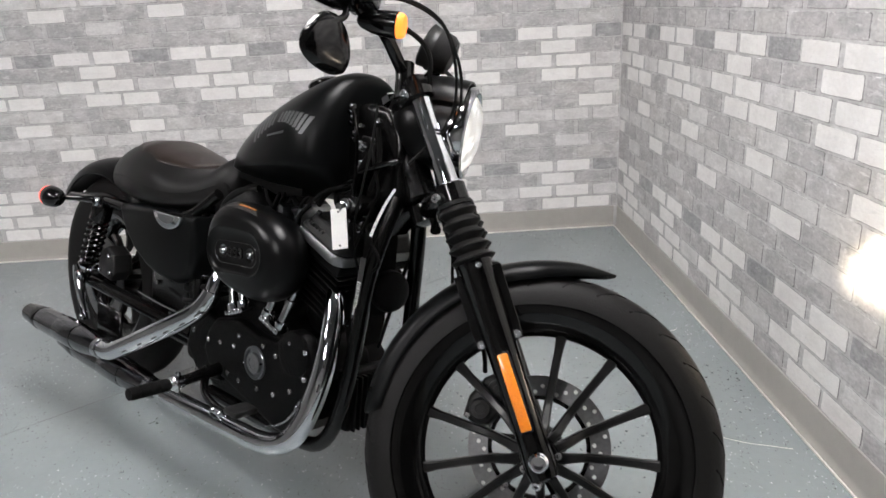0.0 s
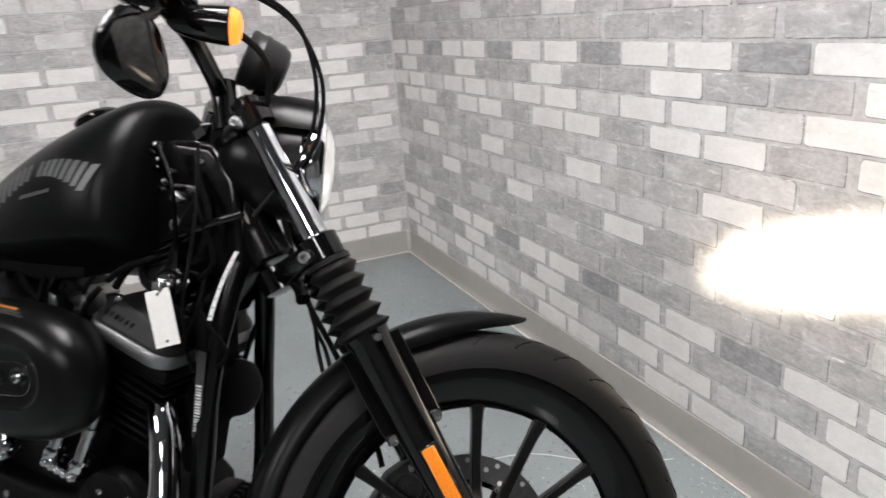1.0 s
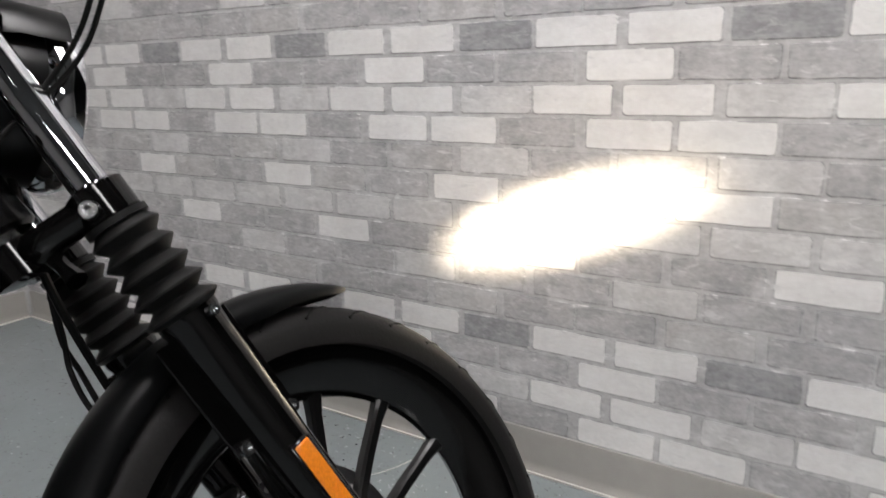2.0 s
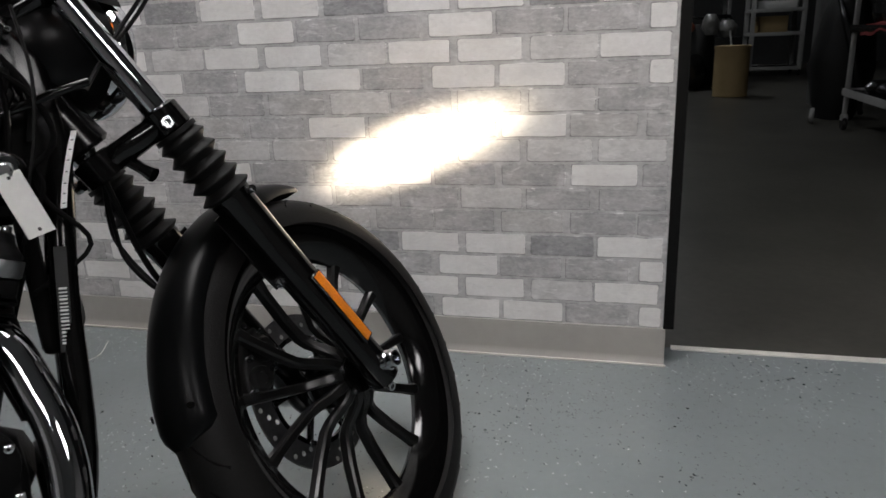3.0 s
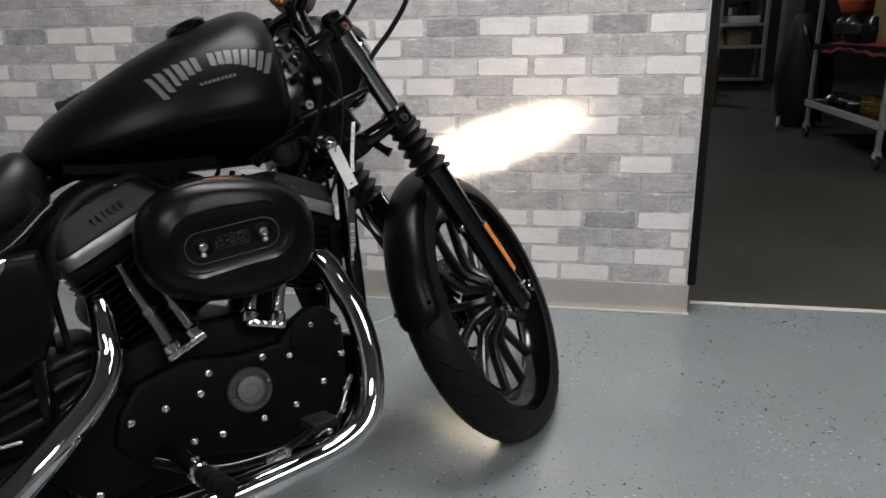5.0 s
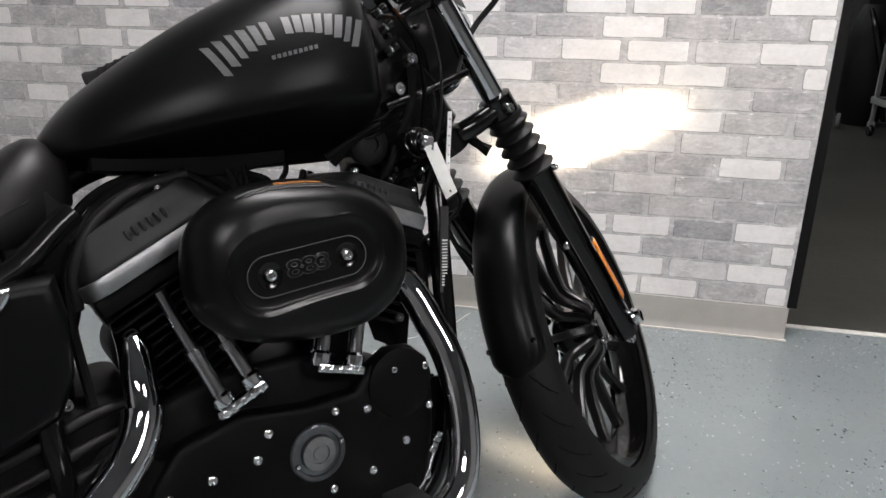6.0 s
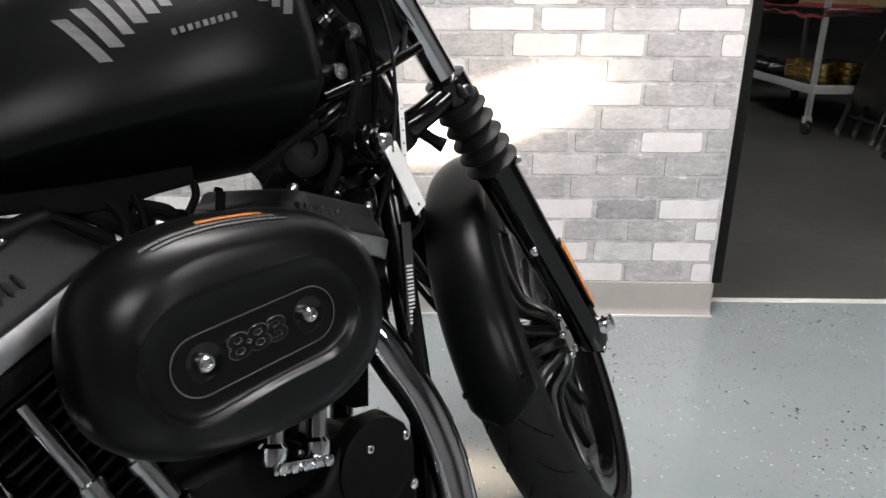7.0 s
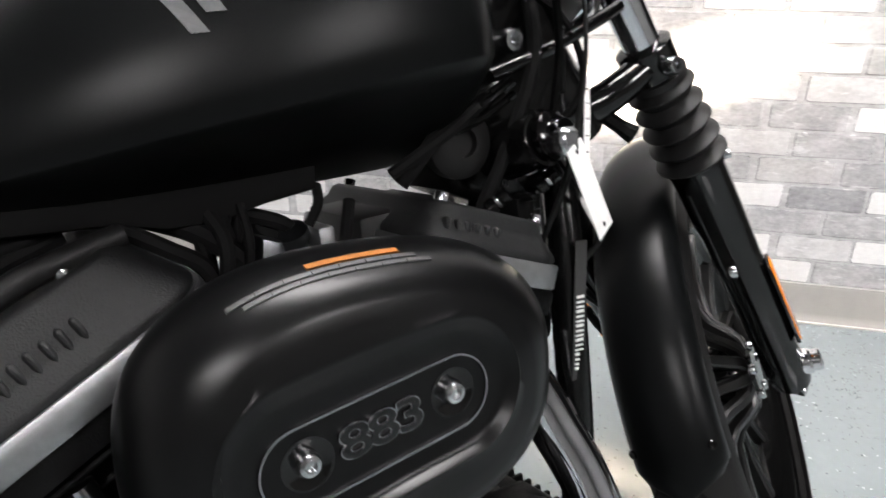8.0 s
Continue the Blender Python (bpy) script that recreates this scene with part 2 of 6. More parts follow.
# ---- the room ----
CEIL = 2.75
END = -2.761          # where the papered wall stops at the opening
ROOM_X, ROOM_Y = -6.5, -7.0
solid("floor", box(ROOM_X, 0.10, ROOM_Y, 0.12, -0.1, 0), M["epoxy"], "grey speckled epoxy showroom floor", "floor", kind="structure", smooth=0)
solid("ground", box(0.10, 14.0, -12.0, 3.0, -0.1, -0.004), M["concrete"], "bare dusty concrete storeroom floor", "floor", kind="structure", smooth=0)
wall_a = solid("wall_north", box(ROOM_X, 0.12, 0.0, 0.12, 0, CEIL), M["joint"], "wall papered with whitewashed grey brick", "wall", kind="structure", smooth=0)
wall_b = solid("wall_east", box(0.0, 0.12, END, 0.0, 0, CEIL), M["joint"], "papered brick wall ending at a wide opening", "wall", kind="structure", smooth=0)
solid("wall_east_rest", box(0.0, 0.12, ROOM_Y, -5.9, 0, CEIL), M["wall"], "plain painted wall", "wall", kind="structure", smooth=0)
solid("wall_header", box(0.0, 0.12, -5.9, END, 2.35, CEIL), M["wall"], "plain painted wall over the opening", "wall", kind="structure", smooth=0)
solid("wall_west", box(ROOM_X - 0.12, ROOM_X, ROOM_Y - 0.12, 0.12, 0, CEIL), M["wall"], "plain painted wall", "wall", kind="structure", smooth=0)
solid("wall_south", box(ROOM_X, 0.12, ROOM_Y - 0.12, ROOM_Y, 0, CEIL), M["wall"], "plain painted wall", "wall", kind="structure", smooth=0)
solid("ceiling", box(ROOM_X - 0.12, 0.12, ROOM_Y - 0.12, 0.12, CEIL, CEIL + 0.1), M["ceiling"], "dark painted ceiling boards", "ceiling", kind="structure", smooth=0)
# black jamb on the wall's end, a little proud of the paper
solid("trim", box(-0.006, 0.126, END - 0.026, END, 0.1, 2.35, 0.002), M["jamb"], "black metal trim on the wall end", "trim", kind="structure")


def base_profile(along, at, lo, hi, sign):
    """Cove base: flat top lip, face, curved toe."""
    prof = [(0.0, 0.0), (0.017, 0.0), (0.013, 0.006), (0.008, 0.014), (0.006, 0.024), (0.006, 0.092), (0.004, 0.099), (0.0, 0.1)]
    if along == "x":
        loops = [[(v, at - d, z) for d, z in prof] for v in (lo, hi)]
    else:
        loops = [[(at + sign * d, v, z) for d, z in prof] for v in (lo, hi)]
    return rings(loops)


solid("baseboard", base_profile("x", 0.0, ROOM_X, -0.018, -1), M["base"], "grey vinyl cove base", "baseboard", kind="structure", smooth=30)
solid("baseboard", base_profile("y", 0.0, END - 0.006, -0.018, -1), M["base"], "grey vinyl cove base", "baseboard", kind="structure", smooth=30)
solid("baseboard", box(-0.006, 0.12, END - 0.006, END - 0.0005, 0, 0.099, 0.002), M["base"], "grey vinyl cove base round the wall end", "baseboard", kind="structure", smooth=30)
solid("trim", box(-0.021, -0.016, END - 0.01, -0.02, 0, 0.006, 0.0015), M["caulk"], "pale caulk line at the floor", "trim", kind="structure")
solid("trim", box(ROOM_X, -0.02, -0.021, -0.016, 0, 0.006, 0.0015), M["caulk"], "pale caulk line at the floor", "trim", kind="structure")
solid("trim", box(0.088, 0.112, -5.9, END - 0.03, -0.002, 0.004, 0.0015), M["caulk"], "pale worn edge of the floor coating", "trim", kind="structure")

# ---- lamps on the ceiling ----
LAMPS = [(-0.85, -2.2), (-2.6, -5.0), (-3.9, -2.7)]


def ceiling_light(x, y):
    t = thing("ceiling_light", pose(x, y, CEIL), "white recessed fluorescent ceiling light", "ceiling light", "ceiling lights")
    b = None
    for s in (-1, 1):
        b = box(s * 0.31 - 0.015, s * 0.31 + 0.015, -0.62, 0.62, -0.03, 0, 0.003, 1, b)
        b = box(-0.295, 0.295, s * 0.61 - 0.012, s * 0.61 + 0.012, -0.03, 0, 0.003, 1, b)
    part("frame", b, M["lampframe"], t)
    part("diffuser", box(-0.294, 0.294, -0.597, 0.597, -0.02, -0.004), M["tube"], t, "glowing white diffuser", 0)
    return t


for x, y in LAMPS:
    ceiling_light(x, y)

# hairline joints and scuffs in the floor coating
M["crack"] = mat("floor_crack", (0.16, 0.17, 0.18), 0.6, grain=(50, 0.7))


def floor_line(pts, wid, material, label):
    path = smooth_path([(x, y, 0.0006) for x, y in pts], 8)
    rnd = random.Random(len(pts) + int(pts[0][0] * 50))
    loops = []
    for i, p in enumerate(path):
        d = (path[min(i + 1, len(path) - 1)] - path[max(i - 1, 0)]).normalized()
        n = Vector((-d.y, d.x, 0)) * wid * rnd.uniform(0.4, 1.0)
        j = Vector((rnd.uniform(-1, 1), rnd.uniform(-1, 1), 0)) * wid * 0.8
        loops.append([p + n + j, p - n + j, p - n + j - Vector((0, 0, 0.001)), p + n + j - Vector((0, 0, 0.001))])
    return solid("floor_line", rings(loops), material, label, "floor mark", kind="structure", smooth=0)


floor_line([(-3.2, -2.35), (-2.6, -1.9), (-1.9, -1.35), (-1.3, -0.9), (-0.7, -0.42)], 0.0011, M["crack"], "hairline joint in the floor coating")
floor_line([(-3.0, -0.9), (-2.75, -0.5), (-2.45, -0.05)], 0.001, M["crack"], "hairline joint in the floor coating")
floor_line([(-0.45, -1.62), (-0.33, -1.66), (-0.2, -1.78), (-0.06, -1.84)], 0.0011, M["caulk"], "pale scratch in the floor coating")
floor_line([(-0.28, -1.18), (-0.2, -1.2), (-0.11, -1.16)], 0.001, M["caulk"], "pale scratch in the floor coating")

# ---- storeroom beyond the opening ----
# near-black tone carries the storeroom's gloom on its walls and ceiling
M["shadewall"] = mat("storeroom_wall_shade", (0.05, 0.05, 0.05), 0.8, grain=(20, 0.8), stain=(1.5, 0.7))
M["rackgrey"] = mat("grey_rack_enamel", (0.42, 0.42, 0.41), 0.45, grain=(60, 0.85), stain=(5, 0.8))
M["card"] = mat("cardboard", (0.40, 0.29, 0.14), 0.8, grain=(80, 0.88), stain=(6, 0.85), bump=0.1)
M["blackcloth"] = mat("black_cloth", (0.005, 0.005, 0.005), 0.6, grain=(90, 0.7), bump=0.3, bump_scale=60)
M["blackplastic"] = mat("black_plastic", (0.012, 0.012, 0.012), 0.25, grain=(70, 0.8))
M["redcloth"] = mat("red_cloth", (0.32, 0.03, 0.03), 0.8, grain=(70, 0.7), stain=(8, 0.7), bump=0.4, bump_scale=60)
M["orangeplastic"] = mat("orange_plastic", (0.65, 0.12, 0.03), 0.5, grain=(60, 0.85), stain=(7, 0.8))
M["brass"] = mat("gold_tin", (0.62, 0.45, 0.16), 0.25, 1.0, grain=(60, 0.8))
M["chairgrey"] = mat("brown_grey_steel", (0.016, 0.015, 0.0135), 0.4, grain=(60, 0.8), stain=(9, 0.8))
M["cap"] = mat("worn_foot_cap", (0.12, 0.115, 0.105), 0.6, grain=(60, 0.8))
M["crumple"] = mat("crumpled_plastic", (0.34, 0.34, 0.33), 0.3, grain=(30, 0.6), stain=(9, 0.5), bump=0.8, bump_scale=25)
M["white"] = mat("white_paper", (0.7, 0.7, 0.68), 0.6, grain=(60, 0.92))
M["filltube"] = glow("storeroom_fill_lamp", (0.95, 0.97, 1.0), 105.0)
# storeroom shell, its shade put into the colour
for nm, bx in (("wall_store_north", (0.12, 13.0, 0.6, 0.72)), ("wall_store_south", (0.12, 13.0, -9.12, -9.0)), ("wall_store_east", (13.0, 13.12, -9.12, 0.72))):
    solid(nm, box(*bx, 0, 4.0), M["shadewall"], "storeroom wall with its shade put into the dark colour", "wall", kind="structure", smooth=0)
solid("ceiling_store", box(0.12, 13.12, -9.12, 0.72, 4.0, 4.1), M["shadewall"], "storeroom ceiling with its shade put into the dark colour", "ceiling", kind="structure", smooth=0)
# two unseen strip lights added to brighten the storeroom floor and goods
for lx, ly in ((8.6, -2.4), (3.0, -0.9)):
    st = thing("ceiling_light", pose(lx, ly, 4.0), "unseen fill light added on the storeroom ceiling", "ceiling light", "storeroom lights")
    part("frame", box(-0.65, 0.65, -0.1, 0.1, -0.05, 0, 0.004), M["lampframe"], st)
    part("diffuser", box(-0.62, 0.62, -0.08, 0.08, -0.06, -0.051), M["filltube"], st, "", 0)
solid("column", box(6.0, 6.2, -4.63, -4.45, -0.004, 4.0, 0.008), mat("column_paint", (0.16, 0.16, 0.16), 0.6, grain=(20, 0.85), stain=(2, 0.8)), "dark grey square steel column", "column", kind="structure")


def caster(t, x, y, z=0.1, base=-0.004):
    wh = part("caster", lathe([(0.01, -0.016), (0.045, -0.016), (0.05, -0.01), (0.05, 0.01), (0.045, 0.016), (0.01, 0.016)], (x, y, base + 0.05), (0, 1, 0), 20), M["blackplastic"], t, "black caster")
    part("fork", box(x - 0.02, x + 0.02, y - 0.026, y + 0.026, base + 0.075, base + z + 0.02, 0.006), M["rackgrey"], wh)


def shelf_cart(x0, x1, y0, y1, levels, top, label, post=0.022):
    t = thing("shelf_cart", pose(0, 0, 0), label, "cart", "storeroom racks")
    for x in (x0, x1):
        for y in (y0, y1):
            part("post", box(x - post, x + post, y - post, y + post, 0.1, top, 0.004), M["rackgrey"], t)
            caster(t, x, y)
    for z in levels:
        part("shelf", box(x0 - 0.02, x1 + 0.02, y0 - 0.02, y1 + 0.02, z - 0.02, z, 0.003), M["blackplastic"], t)
        rail = M["rackgrey"] if z < 0.5 or post > 0.02 else M["blackplastic"]
        for y in (y0 - 0.024, y1 + 0.024):
            part("rail", box(x0 - 0.024, x1 + 0.024, y - 0.008, y + 0.008, z - 0.04, z + 0.012, 0.003), rail, t)
        for x in (x0 - 0.024, x1 + 0.024):
            part("rail", box(x - 0.008, x + 0.008, y0 - 0.016, y1 + 0.016, z - 0.04, z + 0.012, 0.003), rail, t)
    return t


shelf_cart(2.70, 4.25, -4.92, -4.29, (0.30, 0.76, 1.24), 1.9, "grey steel shelf cart loaded with boxes and cloth", 0.016)
shelf_cart(10.1, 10.7, -5.2, -4.5, (0.12, 0.62, 0.96, 1.5), 2.0, "tall grey steel rack in the dim storeroom", 0.03)


def carton(x0, x1, y0, y1, z0, z1, label, mt="card"):
    t = thing("carton", pose((x0 + x1) / 2, (y0 + y1) / 2, z0), label, "box", "storeroom boxes")
    a, c, h = (x1 - x0) / 2, (y1 - y0) / 2, z1 - z0
    part("body", box(-a, a, -c, c, 0, h, 0.006), M[mt], t)
    part("flap", box(-a + 0.003, a - 0.003, -c + 0.003, -0.002, h, h + 0.003), M[mt], t, "", 0)
    part("flap", box(-a + 0.003, a - 0.003, 0.002, c - 0.003, h, h + 0.003), M[mt], t, "", 0)
    return t


c1 = carton(3.0, 3.5, -4.80, -4.42, 0.76, 1.16, "brown cardboard carton with a white label")
part("label", box(-0.253, -0.2505, -0.02, 0.10, 0.26, 0.36), M["white"], c1, "white paper label", 0)
c2 = carton(2.75, 3.05, -4.9, -4.62, 0.775, 1.12, "brown cardboard carton with a white label")
part("label", box(-0.153, -0.1505, -0.09, 0.03, 0.2, 0.32), M["white"], c2, "white paper label", 0)
carton(10.15, 10.6, -5.1, -4.55, 0.96, 1.08, "pale flat carton on the rack", "white")
carton(10.15, 10.6, -5.0, -4.6, 0.62, 0.86, "brown cardboard carton on the rack")
# red cloth along the middle shelf
loops = []
for x in np.linspace(2.66, 4.0, 26):
    z = 0.775 + 0.012 * math.sin(x * 9) + 0.008 * math.sin(x * 23)
    d = 0.05 + 0.025 * math.sin(x * 7)
    loops.append([(x, -4.60, z), (x, -4.34, z + 0.006), (x, -4.265, z), (x, -4.255, z - d), (x, -4.262, z - d), (x, -4.275, z - 0.01), (x, -4.34, z - 0.006), (x, -4.60, z - 0.008)])
solid("cloth", rings(loops), M["redcloth"], "crumpled dark red cloth on a shelf", "cloth")


def helmet(x, y, z, r):
    t = thing("helmet", pose(x, y, z, 0, 0, 160), "shiny black helmet on a shelf", "helmet", "helmets")
    loops = [[(r * s * math.cos(a) * 1.15, r * s * math.sin(a) * 0.95, h * r) for a in np.linspace(0, 2 * math.pi, 24, endpoint=False)] for h, s in ((0.0, 0.72), (0.2, 0.85), (0.6, 1.0), (1.0, 0.98), (1.4, 0.8), (1.65, 0.5), (1.75, 0.12))]
    part("shell", rings(loops), M["blackplastic"], t)
    loops = [[(r * (1.02 + 0.15 * math.cos(q)) * math.cos(a) * 1.12, r * math.sin(a) * 1.0, r * h) for a in np.linspace(-1.1, 1.1, 14)] for h, q in ((0.55, 1.2), (0.8, 0.8), (1.1, 1.2))]
    part("visor", rings(loops, False, False), M["mirror_dark"], t)
    return t


M["mirror_dark"] = mat("smoked_visor", (0.03, 0.03, 0.03), 0.06)
helmet(3.95, -4.42, 0.775, 0.125)
helmet(3.62, -4.38, 0.775, 0.125)
helmet(3.72, -4.66, 0.775, 0.13)


def bag(x, y, z, w, d, h, mt, name, label, category):
    rnd = random.Random(int(x * 100))
    loops = []
    for k in range(8):
        u = k / 7
        s = math.sin(math.pi * (0.12 + 0.80 * u)) ** 0.5
        loops.append([(x + w * s * math.cos(a) * (1 + 0.10 * rnd.uniform(-1, 1)), y + d * s * math.sin(a) * (1 + 0.10 * rnd.uniform(-1, 1)), z + h * u) for a in np.linspace(0, 2 * math.pi, 18, endpoint=False)])
    return solid(name, rings(loops), M[mt], label, category) if category else part(name, rings(loops), M[mt], None, label)


bag(3.9, -4.45, 0.985, 0.24, 0.13, 0.20, "orangeplastic", "bag", "bright orange bag heaped on a shelf", "bag")
bag(3.42, -4.40, 0.775, 0.07, 0.06, 0.19, "blackplastic", "bag", "shiny black bag beside a carton", "bag")
# heap by the far wall of the opening
for x, y, z, w, h, mt, lb in ((8.0, -3.45, -0.004, 0.26, 0.45, "blackplastic", "shiny black bag in a heap"), (8.4, -3.55, -0.004, 0.34, 0.80, "blackcloth", "dark cloth bag in a heap"), (7.9, -3.20, -0.004, 0.24, 0.34, "blackplastic", "shiny black bag in a heap"), (8.35, -3.92, 0.62, 0.15, 0.22, "crumple", "pale crumpled bag on a heap"), (8.2, -3.70, 0.66, 0.13, 0.26, "crumple", "pale crumpled bag on a heap"), (8.2, -3.42, 0.70, 0.11, 0.14, "orangeplastic", "orange bag on a dark heap"), (8.5, -3.35, 0.78, 0.16, 0.22, "crumple", "pale crumpled bag on a heap")):
    bag(x, y, z, w, w * 0.8, h, mt, "bag", lb, "bag")
carton(8.2, 8.6, -4.08, -3.76, -0.004, 0.62, "worn dark carton under a bag", "blackcloth")
pole = solid("pole", tube([(7.78, -4.00, 0.008), (7.98, -3.97, 0.34), (8.19, -3.94, 0.70)], 0.014, 8, 2), M["rackgrey"], "pale pole leaning on a heap", "pole")
wall_rack = shelf_cart(8.9, 9.4, -4.0, -3.4, (0.9, 1.3, 1.7), 2.1, "tall dim storeroom rack behind a heap", 0.02)
for x, y, z, h, mt in ((10.3, -4.9, 1.08, 0.22, "blackplastic"), (10.35, -4.72, 1.08, 0.17, "rackgrey"), (10.3, -4.8, 1.5, 0.25, "redcloth"), (10.35, -5.05, 1.5, 0.2, "blackplastic")):
    t = thing("jar", pose(x, y, z), "dim jar standing on a storeroom rack", "jar", "storeroom jars")
    part("body", lathe([(0.06, 0.0), (0.065, 0.01), (0.065, h * 0.75), (0.045, h * 0.86)], (0, 0, 0), (0, 0, 1), 16), M[mt], t)
    part("lid", lathe([(0.05, h * 0.85), (0.052, h * 0.86), (0.052, h), (0.03, h + 0.004)], (0, 0, 0), (0, 0, 1), 16), M["blackplastic"], t)
wl = thing("wrapped_load", pose(0, 0, 0), "tall load wrapped in black sheeting", "load")
sheet = bag(5.0, -4.42, -0.004, 0.27, 0.24, 1.02, "blackcloth", "sheet", "black sheeting", "")
sheet.parent = wl
part("fold", tube([(4.80, -4.56, 0.05), (4.74, -4.46, 0.45), (4.78, -4.36, 0.80), (4.88, -4.32, 0.98)], [0.02, 0.035, 0.03, 0.015], 8, 5), M["blackplastic"], wl, "shiny fold of the sheeting")
wcaster = solid("castor_wheel", lathe([(0.01, -0.015), (0.06, -0.015), (0.065, 0), (0.06, 0.015), (0.01, 0.015)], (4.66, -4.16, 0.061), (0.3, 1, 0), 20), M["rackgrey"], "pale caster wheel beside a black bundle", "wheel")
# tins on the low shelf
for k, (x, y) in enumerate(((2.85, -4.40), (3.02, -4.42), (3.19, -4.40), (2.9, -4.60), (3.1, -4.62))):
    t = thing("tin", pose(x, y, 0.30), "shallow gold tin in a stack", "tin", "gold tins")
    for j in range(3):
        part("body", lathe([(0.072, 0.001 + j * 0.045), (0.075, 0.006 + j * 0.045), (0.075, 0.034 + j * 0.045), (0.078, 0.036 + j * 0.045), (0.078, 0.043 + j * 0.045), (0.06, 0.0445 + j * 0.045)], (0, 0, 0), (0, 0, 1), 24), M["brass"], t)
for x in (3.45, 3.7, 3.95):
    bag(x, -4.42, 0.30, 0.11, 0.10, 0.09, "blackplastic", "parcel", "small shiny black parcel", "parcel")
# drum of brown board
dr = thing("board_drum", pose(7.1, -3.84, -0.004), "round brown fibreboard drum", "drum")
part("wall", lathe([(0.19, 0.0), (0.195, 0.01), (0.19, 0.02), (0.19, 0.53), (0.196, 0.535), (0.196, 0.555), (0.185, 0.557)], (0, 0, 0), (0, 0, 1), 36), M["card"], dr)
part("lid", lathe([(0.198, 0.53), (0.198, 0.562), (0.17, 0.564), (0.02, 0.56)], (0, 0, 0), (0, 0, 1), 36), M["card"], dr)


def folding_chair():
    """A folded steel chair, flat in its x-z plane, leaning back later."""
    t = thing("folding_chair", pose(0, 0, 0), "brown-grey steel folding chair leaning folded", "chair", "folding chairs")
    for s in (-1, 1):
        part("front_leg", tube([(s * 0.21, 0.0, 0.0), (s * 0.205, 0.0, 0.5), (s * 0.20, 0.0, 0.86), (s * 0.16, 0.0, 0.90)], 0.011, 8, 4), M["chairgrey"], t)
        part("rear_leg", tube([(s * 0.18, 0.03, 0.02), (s * 0.18, 0.03, 0.45), (s * 0.18, 0.02, 0.62)], 0.010, 8, 2), M["chairgrey"], t)
        for y, x in ((0.0, 0.21), (0.03, 0.18)):
            part("foot_cap", lathe([(0.013, 0), (0.014, 0.004), (0.014, 0.03), (0.011, 0.032)], (s * x, y, -0.002 if y == 0 else 0.016), (0, 0, 1), 10), M["cap"], t, "worn pale foot cap")
    part("backrest", box(-0.195, 0.195, -0.012, 0.008, 0.68, 0.90, 0.008), M["chairgrey"], t)
    part("seat", box(-0.17, 0.17, 0.022, 0.045, 0.22, 0.60, 0.008), M["chairgrey"], t)
    part("crossbar", tube([(-0.2, 0.0, 0.14), (0.2, 0.0, 0.14)], 0.008, 8, 1), M["chairgrey"], t)
    return t


fc = folding_chair()
spots = [pose(2.44, -4.48, 0.0, 15, 0, 3), pose(2.38, -4.56, 0.0, 15, 0, 4), pose(2.33, -4.64, 0.0, 15, 0, 2)]
fc.matrix_basis = spots[0]
for m in spots[1:]:
    copy_thing(fc, m)


def stanchion(x, y):
    t = thing("stanchion", pose(x, y, -0.004), "black crowd post with a round base", "stanchion", "crowd posts")
    part("base", lathe([(0.17, 0), (0.172, 0.012), (0.15, 0.02), (0.05, 0.035), (0.03, 0.05)], (0, 0, 0), (0, 0, 1), 36), M["blackplastic"], t)
    part("post", lathe([(0.026, 0.03), (0.026, 0.93), (0.033, 0.935), (0.033, 0.99), (0.02, 1.0)], (0, 0, 0), (0, 0, 1), 20), M["blackplastic"], t)


stanchion(2.0, -4.58)
stanchion(1.6, -4.66)
ob_ = thing("board_sign", pose(2.35, -5.0, -0.004, 0, 0, 75), "small orange board on a dark stand", "sign")
part("board", box(-0.11, 0.11, -0.01, 0.01, 0.48, 0.74, 0.006), M["orangeplastic"], ob_)
part("stand", box(-0.015, 0.015, -0.012, 0.012, 0.015, 0.5, 0.004), M["blackplastic"], ob_)
part("foot", box(-0.14, 0.14, -0.12, 0.12, 0, 0.02, 0.006), M["blackplastic"], ob_)

# ---- motorcycle materials ----
M["denim"] = mat("satin_black_paint", (0.0036, 0.0040, 0.0042), 0.32, grain=(900, 0.7), stain=(6, 0.85), bump=0.03, bump_scale=900, spec=0.105)
M["satin"] = mat("satin_black_cover", (0.0030, 0.0031, 0.0033), 0.30, grain=(700, 0.7), stain=(9, 0.85), bump=0.02, bump_scale=900, spec=0.19)
M["matte"] = mat("matte_black_plastic", (0.005, 0.005, 0.005), 0.8, grain=(90, 0.7), stain=(20, 0.7), spec=0.12)
M["gloss"] = mat("gloss_black_paint", (0.003, 0.003, 0.003), 0.12, grain=(200, 0.8), stain=(8, 0.8), spec=0.4)
M["wrinkle"] = mat("wrinkle_black", (0.003, 0.003, 0.0031), 0.45, grain=(500, 0.6), stain=(15, 0.7), bump=0.35, bump_scale=700, spec=0.10)
M["rocker"] = mat("grained_black_cover", (0.012, 0.0125, 0.013), 0.5, grain=(500, 0.6), stain=(15, 0.75), bump=0.3, bump_scale=700, spec=0.28)
M["wheelpaint"] = mat("cast_wheel_black", (0.004, 0.004, 0.004), 0.3, grain=(200, 0.8), stain=(8, 0.8), spec=0.4)
M["frame"] = mat("black_frame_enamel", (0.003, 0.003, 0.003), 0.2, grain=(100, 0.75), stain=(9, 0.8), spec=0.3)
M["rubber"] = mat("tyre_rubber", (0.0075, 0.0073, 0.0072), 0.55, grain=(160, 0.7), stain=(9, 0.7), bump=0.2, bump_scale=300, spec=0.18)
